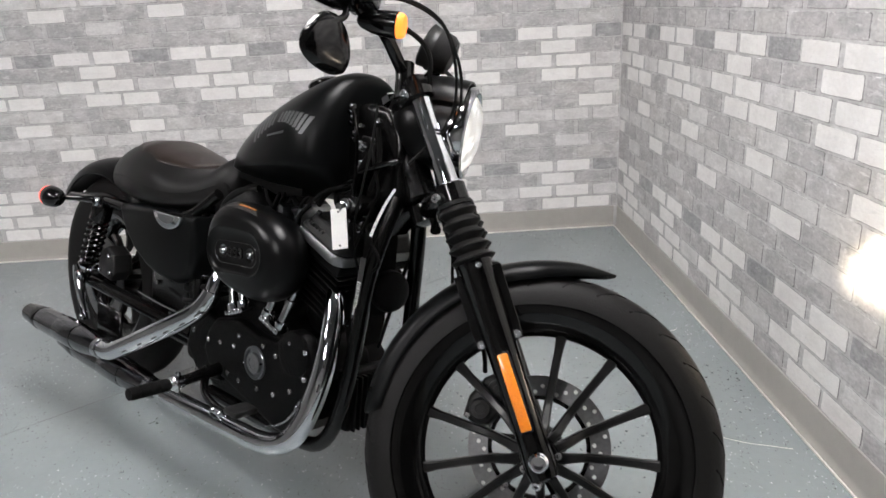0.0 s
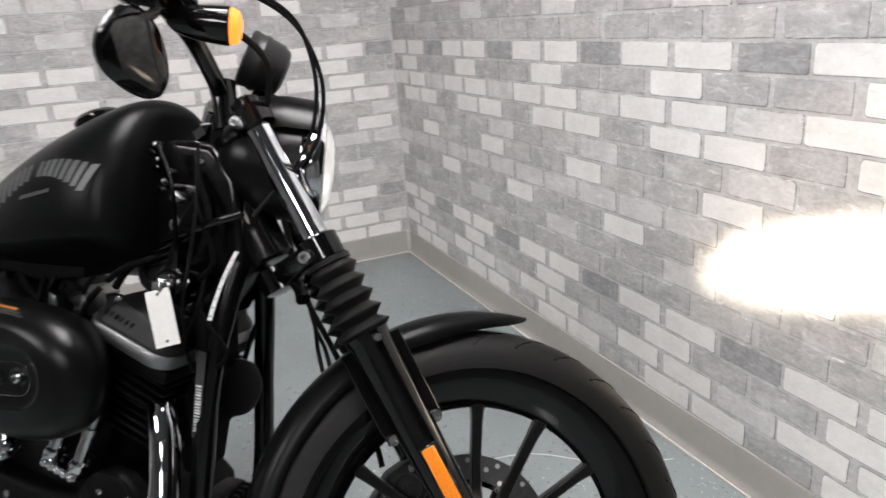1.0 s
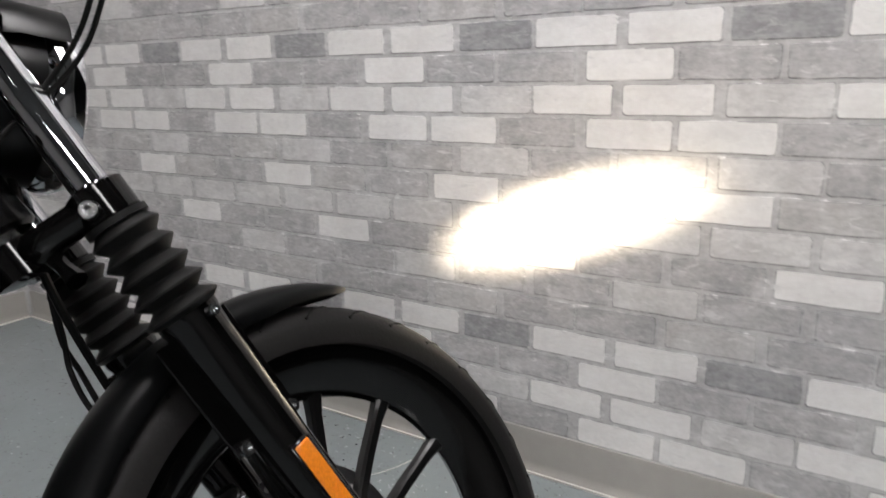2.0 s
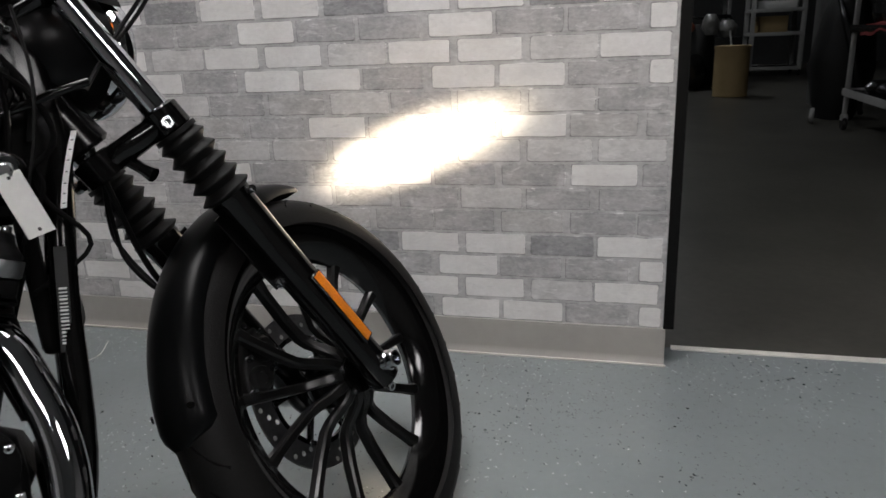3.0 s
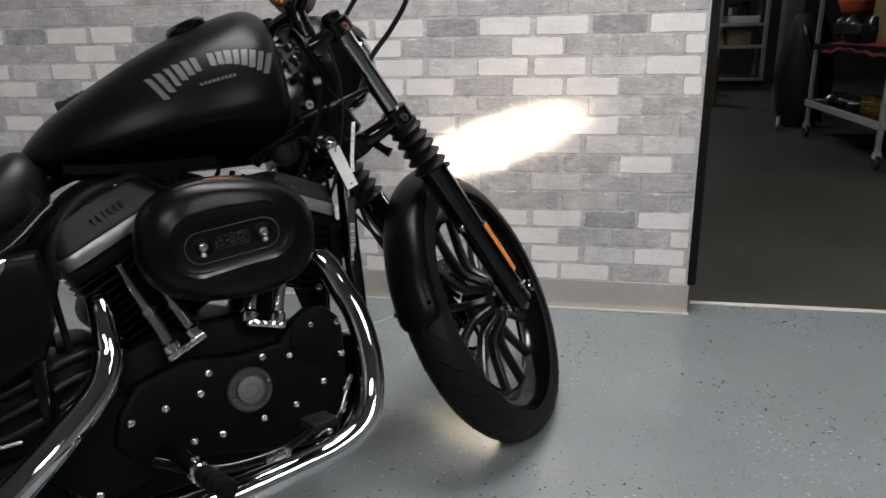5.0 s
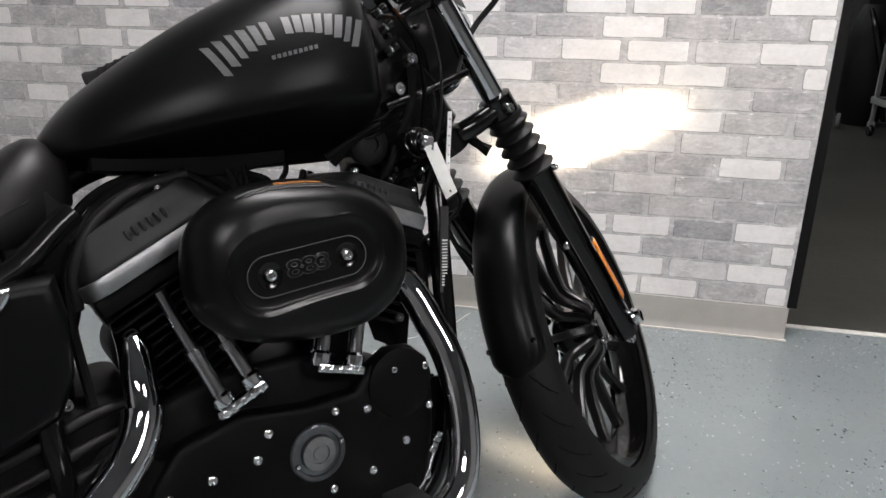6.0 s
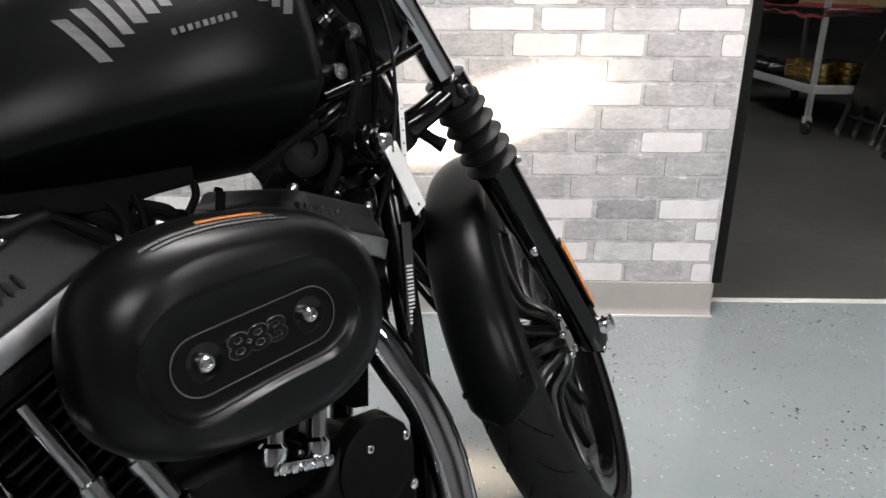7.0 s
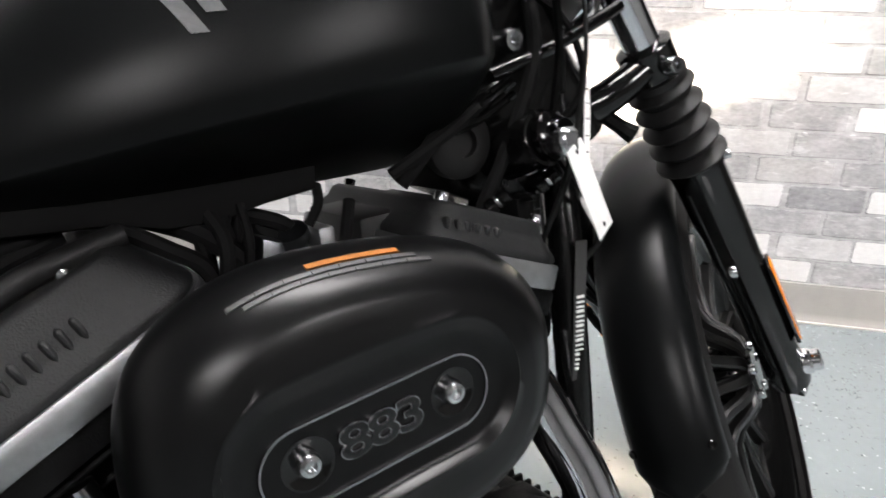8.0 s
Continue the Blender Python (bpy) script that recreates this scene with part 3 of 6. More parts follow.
M["boot"] = mat("gaiter_rubber", (0.009, 0.009, 0.009), 0.5, grain=(120, 0.75), stain=(20, 0.75), bump=0.1, bump_scale=200, spec=0.22)
M["vinyl"] = mat("seat_vinyl", (0.008, 0.0078, 0.0078), 0.40, grain=(300, 0.8), stain=(6, 0.8), bump=0.16, bump_scale=500, spec=0.26)
M["panel"] = mat("seat_panel_vinyl", (0.022, 0.015, 0.012), 0.34, grain=(300, 0.8), stain=(7, 0.75), bump=0.2, bump_scale=500, spec=0.3)
M["chrome"] = mat("chrome", (0.62, 0.63, 0.65), 0.05, 1.0, grain=(40, 0.96))
# muffler chrome: the dark room it mirrors is put into the base colour
M["muffler"] = mat("chrome_dark_reflection", (0.19, 0.19, 0.20), 0.09, 1.0, grain=(40, 0.94))
M["rod"] = mat("dulled_chrome", (0.42, 0.42, 0.43), 0.16, 1.0, grain=(60, 0.85))
M["steel"] = mat("zinc_bolt", (0.5, 0.51, 0.52), 0.24, 1.0, grain=(80, 0.8))
M["screw"] = mat("bright_screw", (0.75, 0.76, 0.77), 0.2, 1.0, grain=(80, 0.85))
M["alum"] = mat("machined_aluminium", (0.34, 0.345, 0.35), 0.46, 1.0, grain=(150, 0.85), stain=(20, 0.85))
M["badge"] = mat("smoked_metal", (0.28, 0.28, 0.29), 0.2, 1.0, grain=(200, 0.8))
M["dullalum"] = mat("dull_aluminium", (0.22, 0.23, 0.24), 0.32, 1.0, grain=(150, 0.8), stain=(25, 0.8))
M["disc"] = mat("brake_disc_steel", (0.26, 0.26, 0.265), 0.4, 1.0, grain=(120, 0.75))
M["amber"] = mat("amber_reflector", (0.85, 0.235, 0.010), 0.18, grain=(400, 0.7), coat=0.6, bump=0.5, bump_scale=600)
M["amberlit"] = glow("amber_lens_lit", (1.0, 0.24, 0.03), 1.7)
M["redlit"] = glow("red_lens_lit", (1.0, 0.06, 0.03), 2.5)
M["dial"] = glow("dial_lit", (0.035, 0.009, 0.003), 0.5)
M["tick"] = glow("dial_tick_lit", (0.8, 0.25, 0.05), 0.5)
M["pod"] = mat("pod_plastic", (0.022, 0.022, 0.022), 0.45, grain=(200, 0.8), stain=(20, 0.8), spec=0.3)
M["beam"] = glow("headlamp_reflector_lit", (1.0, 0.98, 0.95), 0.78)
nt = M["beam"].node_tree
flute = nt.nodes.new("ShaderNodeTexNoise")
flute.inputs["Scale"].default_value, flute.inputs["Detail"].default_value = 55, 2
mapped = nt.nodes.new("ShaderNodeMapRange")
mapped.inputs["From Min"].default_value, mapped.inputs["From Max"].default_value = 0.38, 0.62
mapped.inputs["To Min"].default_value, mapped.inputs["To Max"].default_value = 0.22, 0.95
nt.links.new(nt.nodes["Texture Coordinate"].outputs["Object"], flute.inputs["Vector"])
nt.links.new(flute.outputs["Fac"], mapped.inputs["Value"])
nt.links.new(mapped.outputs["Result"], nt.nodes["Principled BSDF"].inputs["Emission Strength"])
M["print"] = mat("silver_grey_print", (0.062, 0.064, 0.066), 0.45, grain=(300, 0.8))
M["faint"] = mat("faint_grey_print", (0.03, 0.03, 0.03), 0.5, grain=(400, 0.5))
M["warn"] = mat("orange_warning_print", (0.26, 0.09, 0.010), 0.5, grain=(300, 0.85))
M["tag"] = mat("white_card", (0.80, 0.80, 0.78), 0.55, grain=(90, 0.94), stain=(12, 0.95))
M["ink"] = mat("black_ink", (0.02, 0.02, 0.02), 0.6)
M["yellow"] = mat("yellow_plastic", (0.7, 0.55, 0.03), 0.45)
M["mirror"] = mat("mirror_glass", (0.92, 0.93, 0.93), 0.01, 1.0)
M["hose"] = mat("black_hose", (0.006, 0.006, 0.006), 0.55, grain=(100, 0.8), spec=0.2)
glass = bpy.data.materials.new("lamp_glass")
glass.use_nodes = True
gb = glass.node_tree.nodes["Principled BSDF"]
gb.inputs["Transmission Weight"].default_value, gb.inputs["Roughness"].default_value, gb.inputs["IOR"].default_value = 1.0, 0.05, 1.3
M["glass"] = glass

# ---- motorcycle: x ahead from the rear axle, y to its left, z up, then leant on its stand ----
HEAD, LEANS, TURNED = -42.8, 12.5, 34.5
BIKE = pose(-1.930, -1.228, 0.004, 0, 0, HEAD) @ pose(0, 0, 0, -LEANS, 0, 0)
bike = thing("motorcycle", BIKE, "black cruiser motorcycle with chrome exhaust leaning on its side stand", "motorcycle")
RAKE = radians(30)
STEM = Vector((-math.sin(RAKE), 0, math.cos(RAKE)))
FOOT = Vector((1.637, 0, 0))
STEER = Matrix.Translation(FOOT) @ Matrix.Rotation(radians(TURNED), 4, STEM) @ Matrix.Translation(-FOOT)
AX = Vector((1.531, 0, 0.311))


def fpart(name, bm, material, parent, label="", smooth=40):
    """A part of the steered front end, built straight ahead."""
    bm.transform(STEER)
    return part(name, bm, material, parent, label, smooth)


def tyre_mesh(r, half, rim):
    prof = [(rim, -half * 0.62), (rim + 0.012, -half * 0.86), (r - 0.058, -half), (r - 0.036, -half * 0.97), (r - 0.019, -half * 0.8), (r - 0.007, -half * 0.5), (r, 0)]
    prof = prof + [(a, -h) for a, h in prof[-2::-1]]
    return prof


def wheel(name, at, r, half, rim, spokes, put, disc_side, disc_r):
    """Cast wheel with its tyre and brake disc, about the y axis."""
    at = Vector(at)
    ax = (0, 1, 0)
    w = half * 0.72
    prof = [(rim + 0.006, -w), (rim + 0.006, -w + 0.006), (rim - 0.012, -w + 0.01), (rim - 0.03, -w * 0.45), (rim - 0.036, 0), (rim - 0.03, w * 0.45), (rim - 0.012, w - 0.01), (rim + 0.006, w - 0.006), (rim + 0.006, w), (rim - 0.006, w), (rim - 0.022, w * 0.8), (rim - 0.047, w * 0.4), (rim - 0.054, 0), (rim - 0.047, -w * 0.4), (rim - 0.02, -w * 0.8), (rim - 0.006, -w)]
    b = lathe(prof + prof[:1], at, ax, 72, None, False)
    hoop = put(name, b, M["gloss"], bike, "black cast wheel with straight spokes")
    prof = tyre_mesh(r, half, rim)
    b = lathe(prof, at, ax, 96, None, False)
    put("tyre", b, M["rubber"], hoop, "black road tyre")
    # tread grooves: short slanted slots, two rows
    for k in range(30 if put is fpart else 0):
        for s in (-1, 1):
            a0 = 2 * math.pi * (k + (0.5 if s > 0 else 0)) / 30
            pts = []
            for u in np.linspace(0, 1, 5):
                lat = s * half * (0.22 + 0.62 * u)
                a = a0 + 0.16 * u
                rr = float(np.interp(abs(lat), [0, half * 0.5, half * 0.8, half * 0.97], [r, r - 0.007, r - 0.019, r - 0.036])) - 0.0012
                pts.append(at + Vector((rr * math.cos(a), lat, rr * math.sin(a))))
            put("tread_groove", tube(pts, 0.0026, 4, 1), M["matte"], hoop, "", 0)
    hub = [(0.02, -0.05), (0.034, -0.05), (0.036, -0.035), (0.046, -0.03), (0.05, -0.018), (0.046, 0), (0.05, 0.018), (0.046, 0.03), (0.036, 0.04), (0.02, 0.042)]
    put("hub", lathe(hub, at, ax, 32), M["gloss"], hoop)
    for k in range(spokes):
        a = 2 * math.pi * (k + 0.25) / spokes
        d = Vector((math.cos(a), 0, math.sin(a)))
        t = Vector((-math.sin(a), 0, math.cos(a)))
        loops = []
        turned = half * 0.7
        for u, wid, dep, lat in ((0.034, 0.011, 0.012, -turned), (0.050, 0.0095, 0.011, -turned * 0.92), (0.064, 0.009, 0.012, -turned * 0.55), (0.080, 0.0085, 0.012, -turned * 0.05), (0.096, 0.008, 0.012, 0.006), (0.14, 0.008, 0.012, 0.008), (rim - 0.075, 0.0085, 0.011, 0.005), (rim - 0.05, 0.011, 0.012, 0.002), (rim - 0.034, 0.019, 0.015, 0.0)):
            c = at + d * u + Vector((0, lat, 0))
            loops.append([c + t * (wid * p) + Vector((0, dep * q, 0)) for p, q in ((0.95, 0.55), (0.6, 0.9), (-0.6, 0.9), (-0.95, 0.55), (-0.95, -0.55), (-0.6, -0.9), (0.6, -0.9), (0.95, -0.55))])
        put("spoke", rings(loops), M["wheelpaint"], hoop, "", 30)
    for k in range(5):
        a = 2 * math.pi * (k + 0.2) / 5
        put("hub_bolt", bolt(at + Vector((0.034 * math.cos(a), -0.044, 0.034 * math.sin(a))), (0, -1, 0), 0.0075, 0.009), M["steel"], hoop)
    # drilled disc: ring with white plugs that paint the light through its holes
    y = disc_side
    prof = [(disc_r, y - 0.0025), (disc_r, y + 0.0025), (disc_r - 0.040, y + 0.0025), (disc_r - 0.040, y - 0.0025), (disc_r, y - 0.0025)]
    dsk = put("brake_disc", lathe(prof, at, ax, 64, None, False), M["disc"], hoop, "drilled steel brake disc")
    for k in range(48 if put is fpart else 0):
        a = 2 * math.pi * k / 48
        rr = disc_r - (0.009, 0.020, 0.031)[k % 3]
        put("drilled_hole", lathe([(0.0042, -0.0031), (0.0042, 0.0031)], at + Vector((rr * math.cos(a), y, rr * math.sin(a))), ax, 8), M["tag"], hoop)
    carrier = put("disc_carrier", lathe([(disc_r - 0.038, y - 0.004), (disc_r - 0.038, y + 0.004), (disc_r - 0.046, y + 0.004), (disc_r - 0.046, y - 0.004), (disc_r - 0.038, y - 0.004)], at, ax, 48, None, False), M["gloss"], hoop)
    for k in range(6):
        a = 2 * math.pi * k / 6
        put("carrier_arm", tube([at + Vector((0.035 * math.cos(a - 0.3), y * 0.8, 0.035 * math.sin(a - 0.3))), at + Vector(((disc_r - 0.042) * math.cos(a), y, (disc_r - 0.042) * math.sin(a)))], 0.006, 8, 1), M["gloss"], hoop)
        put("carrier_rivet", bolt(at + Vector(((disc_r - 0.041) * math.cos(a), y - 0.004, (disc_r - 0.041) * math.sin(a))), (0, -1, 0), 0.006, 0.004), M["steel"], hoop)
    return hoop


front_wheel = wheel("front_wheel", AX, 0.327, 0.048, 0.265, 13, fpart, 0.062, 0.136)
rear_wheel = wheel("rear_wheel", (0, 0, 0.323), 0.323, 0.068, 0.2, 9, part, -0.075, 0.13)
part("sprocket", lathe([(0.105, 0.07), (0.105, 0.095), (0.09, 0.098), (0.06, 0.09), (0.06, 0.07)], (0, 0, 0.323), (0, 1, 0), 48), M["gloss"], rear_wheel)


# ---- fork ----
def leg_point(up, y=0.0, out=0.0):
    """A point on a fork leg: metres up along the leg from the axle; out: ahead of it."""
    return AX + STEM * up + Vector((0, y, 0)) + Vector((math.cos(RAKE), 0, math.sin(RAKE))) * out


LEG = 0.085
for s in (-1, 1):
    y = s * LEG
    up = STEM
    slider = lathe([(0.018, -0.035), (0.026, -0.03), (0.0285, -0.01), (0.0265, 0.03), (0.0275, 0.12), (0.029, 0.25), (0.0305, 0.348), (0.032, 0.353), (0.032, 0.365), (0.02, 0.367)], leg_point(0, y), up, 32)
    leg = fpart("fork_slider", slider, M["gloss"], bike, "gloss black fork slider")
    fpart("fork_tube", lathe([(0.0195, 0.34), (0.0195, 0.713)], leg_point(0, y), up, 32), M["chrome"], leg, "polished chrome fork tube")
    prof = []
    for k in range(5):
        u = 0.355 + k * 0.0225
        prof += [(0.0265, u), (0.0395 - 0.0010 * k, u + 0.0095), (0.0395 - 0.0010 * k, u + 0.0115), (0.0265, u + 0.021)]
    prof += [(0.032, 0.466), (0.032, 0.473)]
    fpart("gaiter", lathe(prof, leg_point(0, y), up, 32), M["boot"], leg, "ribbed black rubber fork gaiter")
    # amber reflector on the outer face
    b = box(-0.0098, 0.0098, -0.003, 0.003, -0.068, 0.068, 0.0025, 3)
    b.transform(Matrix.Translation(leg_point(0.122, y + s * 0.0315, -0.002)) @ Matrix.Rotation(-RAKE, 4, "Y"))
    fpart("reflector", b, M["amber"], leg, "orange plastic side reflector")
    b = box(-0.0130, 0.0130, -0.004, 0.001, -0.071, 0.071, 0.002, 1)
    b.transform(Matrix.Translation(leg_point(0.122, y + s * 0.029, -0.002)) @ Matrix.Rotation(-RAKE, 4, "Y"))
    fpart("reflector_base", b, M["gloss"], leg)
    # axle boss and nut, pinch bolt
    fpart("axle_nut", lathe([(0.017, 0), (0.017, 0.010), (0.0145, 0.013), (0.0145, 0.022), (0.0125, 0.024), (0.009, 0.024), (0.0085, 0.008), (0.002, 0.008)], leg_point(0, y + s * 0.022), (0, s, 0), 20), M["chrome"], leg, "chrome axle nut", 20)
    fpart("pinch_bolt", bolt(leg_point(-0.034, y + s * 0.004, -0.012), (-0.2, s, -0.6), 0.009, 0.014), M["steel"], leg)
    # fender bracket with two bolts
    b = None
    for d in (-0.032, 0.032):
        pl = prism([(d - 0.013, 0.13), (d + 0.013, 0.13), (d + 0.012, 0.02), (d * 1.03 + 0.009, -0.006), (d * 1.03 - 0.009, -0.006), (d - 0.012, 0.02)], -0.0025, 0.0025, 0.0015, 1)
        pl.transform(Matrix.Translation(leg_point(0.215, y - s * 0.012)) @ Matrix.Rotation(-RAKE, 4, "Y"))
        b = join(b, pl)
    fpart("fender_bracket", b, M["gloss"], leg)
    for d in (-0.033, 0.033):
        fpart("bracket_bolt", bolt(leg_point(0.215, y + s * -0.008, d), (0, s, 0), 0.0085, 0.009), M["steel"], leg)
    fpart("leg_screw", bolt(leg_point(0.348, y + s * 0.03, 0.008), (0, s, 0), 0.006, 0.008), M["steel"], leg)


# ---- front fender: a thin curved blade over the tyre ----
def fender_mesh(at, r, half, drop, a0, a1, taper0, taper1, thick=0.0035):
    at = Vector(at)
    loops = []
    for a in np.linspace(a0, a1, 48):
        f0 = min(1.0, (abs(a - a0) / taper0) ** 0.6 + 0.06) if taper0 else 1.0
        f1 = min(1.0, (abs(a1 - a) / taper1) ** 0.5 + 0.25) if taper1 else 1.0
        h = half * min(f0, f1)
        d = drop * min(f0, f1)
        loop = []
        for inner in (0, 1):
            row = []
            for q in np.linspace(-1, 1, 15):
                lat = h * math.sin(q * math.pi / 2 * 0.97)
                rr = r - d * (1 - math.cos(q * math.pi / 2) ** 0.75) - inner * thick
                row.append(at + Vector((rr * math.cos(a), lat * (1 - inner * 0.03), rr * math.sin(a))))
            loop += row if not inner else row[::-1]
        loops.append(loop)
    return rings(loops)


fender = fpart("front_fender", fender_mesh(AX + Vector((0.006, 0, 0.014)), 0.342, 0.049, 0.036, radians(78), radians(183), 0.5, 0.12), M["denim"], bike, "satin black front fender")
for s in (-1, 1):
    fpart("fender_bolt", bolt(AX + Vector((0.327 * math.cos(radians(172)), s * 0.040, 0.327 * math.sin(radians(172)))), (-0.8, s * 0.6, 0), 0.005, 0.003), M["gloss"], fender)


# ---- triple clamps, steering head ----
def clamp(name, up, depth, label):
    """A cast bridge that joins both legs, with a collar round each leg and a boss on the stem."""
    bridge = fpart(name, tube([leg_point(up, -LEG, -0.01), leg_point(up, -0.045, -0.045), leg_point(up, 0, -0.06), leg_point(up, 0.045, -0.045), leg_point(up, LEG, -0.01)], [depth * 0.85, depth * 0.9, depth, depth * 0.9, depth * 0.85], 10, 4), M["gloss"], bike, label)
    for s in (-1, 1):
        fpart("clamp_collar", lathe([(0.022, -depth), (0.029, -depth + 0.004), (0.029, depth - 0.004), (0.022, depth)], leg_point(up, s * LEG), STEM, 24), M["gloss"], bridge)
    fpart("stem_boss", lathe([(0.02, -depth), (0.032, -depth + 0.003), (0.032, depth - 0.003), (0.02, depth)], leg_point(up, 0, -0.064), STEM, 24), M["gloss"], bridge)
    return bridge


low = clamp("lower_clamp", 0.491, 0.02, "black lower fork clamp")
top = clamp("upper_clamp", 0.698, 0.017, "black upper fork clamp")
for s in (-1, 1):
    fpart("clamp_bolt", bolt(leg_point(0.487, s * (LEG + 0.018), -0.024), (-0.5, s, -0.2), 0.0095, 0.012), M["steel"], low)
    fpart("clamp_bolt", bolt(leg_point(0.693, s * (LEG + 0.02), -0.022), (-0.6, s, 0), 0.0085, 0.011), M["steel"], top)
    fpart("tube_cap", lathe([(0.02, 0.713), (0.021, 0.725), (0.012, 0.731)], leg_point(0, s * LEG), STEM, 24), M["gloss"], top)
fpart("stem_nut", lathe([(0.018, 0), (0.018, 0.014), (0.01, 0.02)], leg_point(0.730, 0, -0.064), STEM, 6), M["chrome"], top, "", 20)
# ---- bars and what they carry ----
RISE = leg_point(0.742, 0, -0.045)
bar = [(RISE.x + 0.012, 0.0, RISE.z + 0.034), (RISE.x + 0.008, 0.055, RISE.z + 0.038), (RISE.x - 0.024, 0.13, RISE.z + 0.078), (RISE.x - 0.055, 0.25, RISE.z + 0.07), (RISE.x - 0.12, 0.36, RISE.z + 0.055), (RISE.x - 0.16, 0.43, RISE.z + 0.045)]
path = [(x, -y, z) for x, y, z in bar[::-1]] + bar[1:]
handlebar = fpart("handlebar", tube(path, 0.0127, 14, 8), M["gloss"], bike, "black handlebar")
for s in (-1, 1):
    fpart("riser", tube([(RISE.x + 0.022, s * 0.038, RISE.z - 0.02), (RISE.x + 0.016, s * 0.038, RISE.z + 0.02), (RISE.x + 0.009, s * 0.038, RISE.z + 0.052)], [0.019, 0.018, 0.02], 14, 4), M["gloss"], handlebar)
    g0, g1 = Vector(bar[-2]), Vector(bar[-1])
    g0.y, g1.y = s * g0.y, s * g1.y
    d = (g1 - g0).normalized()
    prof = [(0.014, -0.055), (0.0175, -0.05)]
    for k in range(9):
        prof += [(0.0175, -0.045 + k * 0.014), (0.0158, -0.042 + k * 0.014), (0.0158, -0.036 + k * 0.014)]
    prof += [(0.0175, 0.085), (0.019, 0.088), (0.019, 0.094), (0.008, 0.096)]
    fpart("grip", lathe(prof, g0, d, 20), M["boot"], handlebar, "ribbed black rubber grip")
    # switch housing, lever perch, lever
    h0 = Vector((RISE.x - 0.075, s * 0.285, RISE.z + 0.066))
    b = lathe([(0.014, -0.035), (0.024, -0.03), (0.026, 0), (0.025, 0.028), (0.016, 0.033)], h0, d, 16)
    b = box(h0.x - 0.005, h0.x + 0.05, h0.y - 0.03, h0.y + 0.03, h0.z - 0.022, h0.z + 0.024, 0.008, 2, b)
    fpart("switch_housing", b, M["gloss"], handlebar)
    lever = [h0 + Vector((0.055, -s * 0.01, 0)), h0 + Vector((0.075, s * 0.03, 0.0)), h0 + Vector((0.05, s * 0.10, -0.004)), h0 + Vector((0.0, s * 0.17, -0.01)), h0 + Vector((-0.02, s * 0.20, -0.008))]
    fpart("lever", tube(lever, [0.009, 0.0085, 0.007, 0.006, 0.0075], 10, 6), M["chrome"] if s < 0 else M["gloss"], handlebar, "brake lever" if s < 0 else "clutch lever")
    # mirror hung below the bar: stem and teardrop head
    mc = Vector((RISE.x - 0.05, s * 0.315, RISE.z - 0.022))
    stem = [h0 + Vector((0.03, 0, -0.01)), h0 + Vector((0.045, s * 0.02, -0.05)), h0 + Vector((0.02, s * 0.055, -0.085)), mc + Vector((0.012, -s * 0.02, 0))]
    mirror = fpart("mirror", tube(stem, 0.006, 10, 6), M["gloss"], handlebar, "black teardrop mirror")
    loops = []
    for depth, k in ((0.0, 0.93), (0.004, 1.0), (0.010, 0.97), (0.018, 0.8), (0.023, 0.5), (0.025, 0.15)):
        loop = []
        for a in np.linspace(0, 2 * math.pi, 28, endpoint=False):
            c, n = math.cos(a), math.sin(a)
            u = 0.052 * c * (1 - 0.12 * n)
            v = 0.048 * n - 0.012 * c * c
            w = u * k
            loop.append(mc + Vector((depth - 0.42 * w, s * w * 0.9, v * k - 0.01)))
        loops.append(loop)
    fpart("mirror_shell", rings(loops), M["gloss"], handlebar)
    loop = [p + Vector((-0.0006, 0, 0)) for p in loops[0]]
    loop2 = [mc + (p - mc) * 0.96 + Vector((-0.0022, 0, 0)) for p in loops[0]]
    fpart("mirror_glass", rings([loop, loop2]), M["mirror"], handlebar, "mirror glass")
    # bullet turn signal
    sc = Vector((RISE.x + 0.028, s * 0.243, RISE.z + 0.041))
    fpart("turn_signal", lathe([(0.006, -0.058), (0.013, -0.050), (0.0195, -0.03), (0.0225, -0.005), (0.0232, 0.012), (0.0212, 0.0145)], sc, (1, 0, 0), 24), M["gloss"], handlebar, "black bullet turn signal")
    fpart("signal_lens", lathe([(0.0215, 0.0), (0.0212, 0.004), (0.018, 0.010), (0.009, 0.013)], sc + Vector((0.014, 0, 0)), (1, 0, 0), 24), M["amberlit"], handlebar, "lit amber lens")
    fpart("signal_stalk", tube([sc + Vector((-0.03, 0, 0.02)), sc + Vector((-0.045, s * 0.01, 0.03)), Vector(bar[3]) * 1 if s > 0 else Vector((bar[3][0], -bar[3][1], bar[3][2]))], 0.008, 10, 4), M["gloss"], handlebar)
# master cylinder on the right bar
h0 = Vector((RISE.x - 0.06, -0.235, RISE.z + 0.075))
b = box(h0.x - 0.0, h0.x + 0.05, h0.y - 0.045, h0.y + 0.035, h0.z - 0.012, h0.z + 0.035, 0.007, 2)
master = fpart("brake_reservoir", b, M["gloss"], handlebar)
fpart("reservoir_lid", box(h0.x - 0.003, h0.x + 0.053, h0.y - 0.048, h0.y + 0.038, h0.z + 0.036, h0.z + 0.043, 0.003, 2), M["chrome"], handlebar, "chrome reservoir lid")
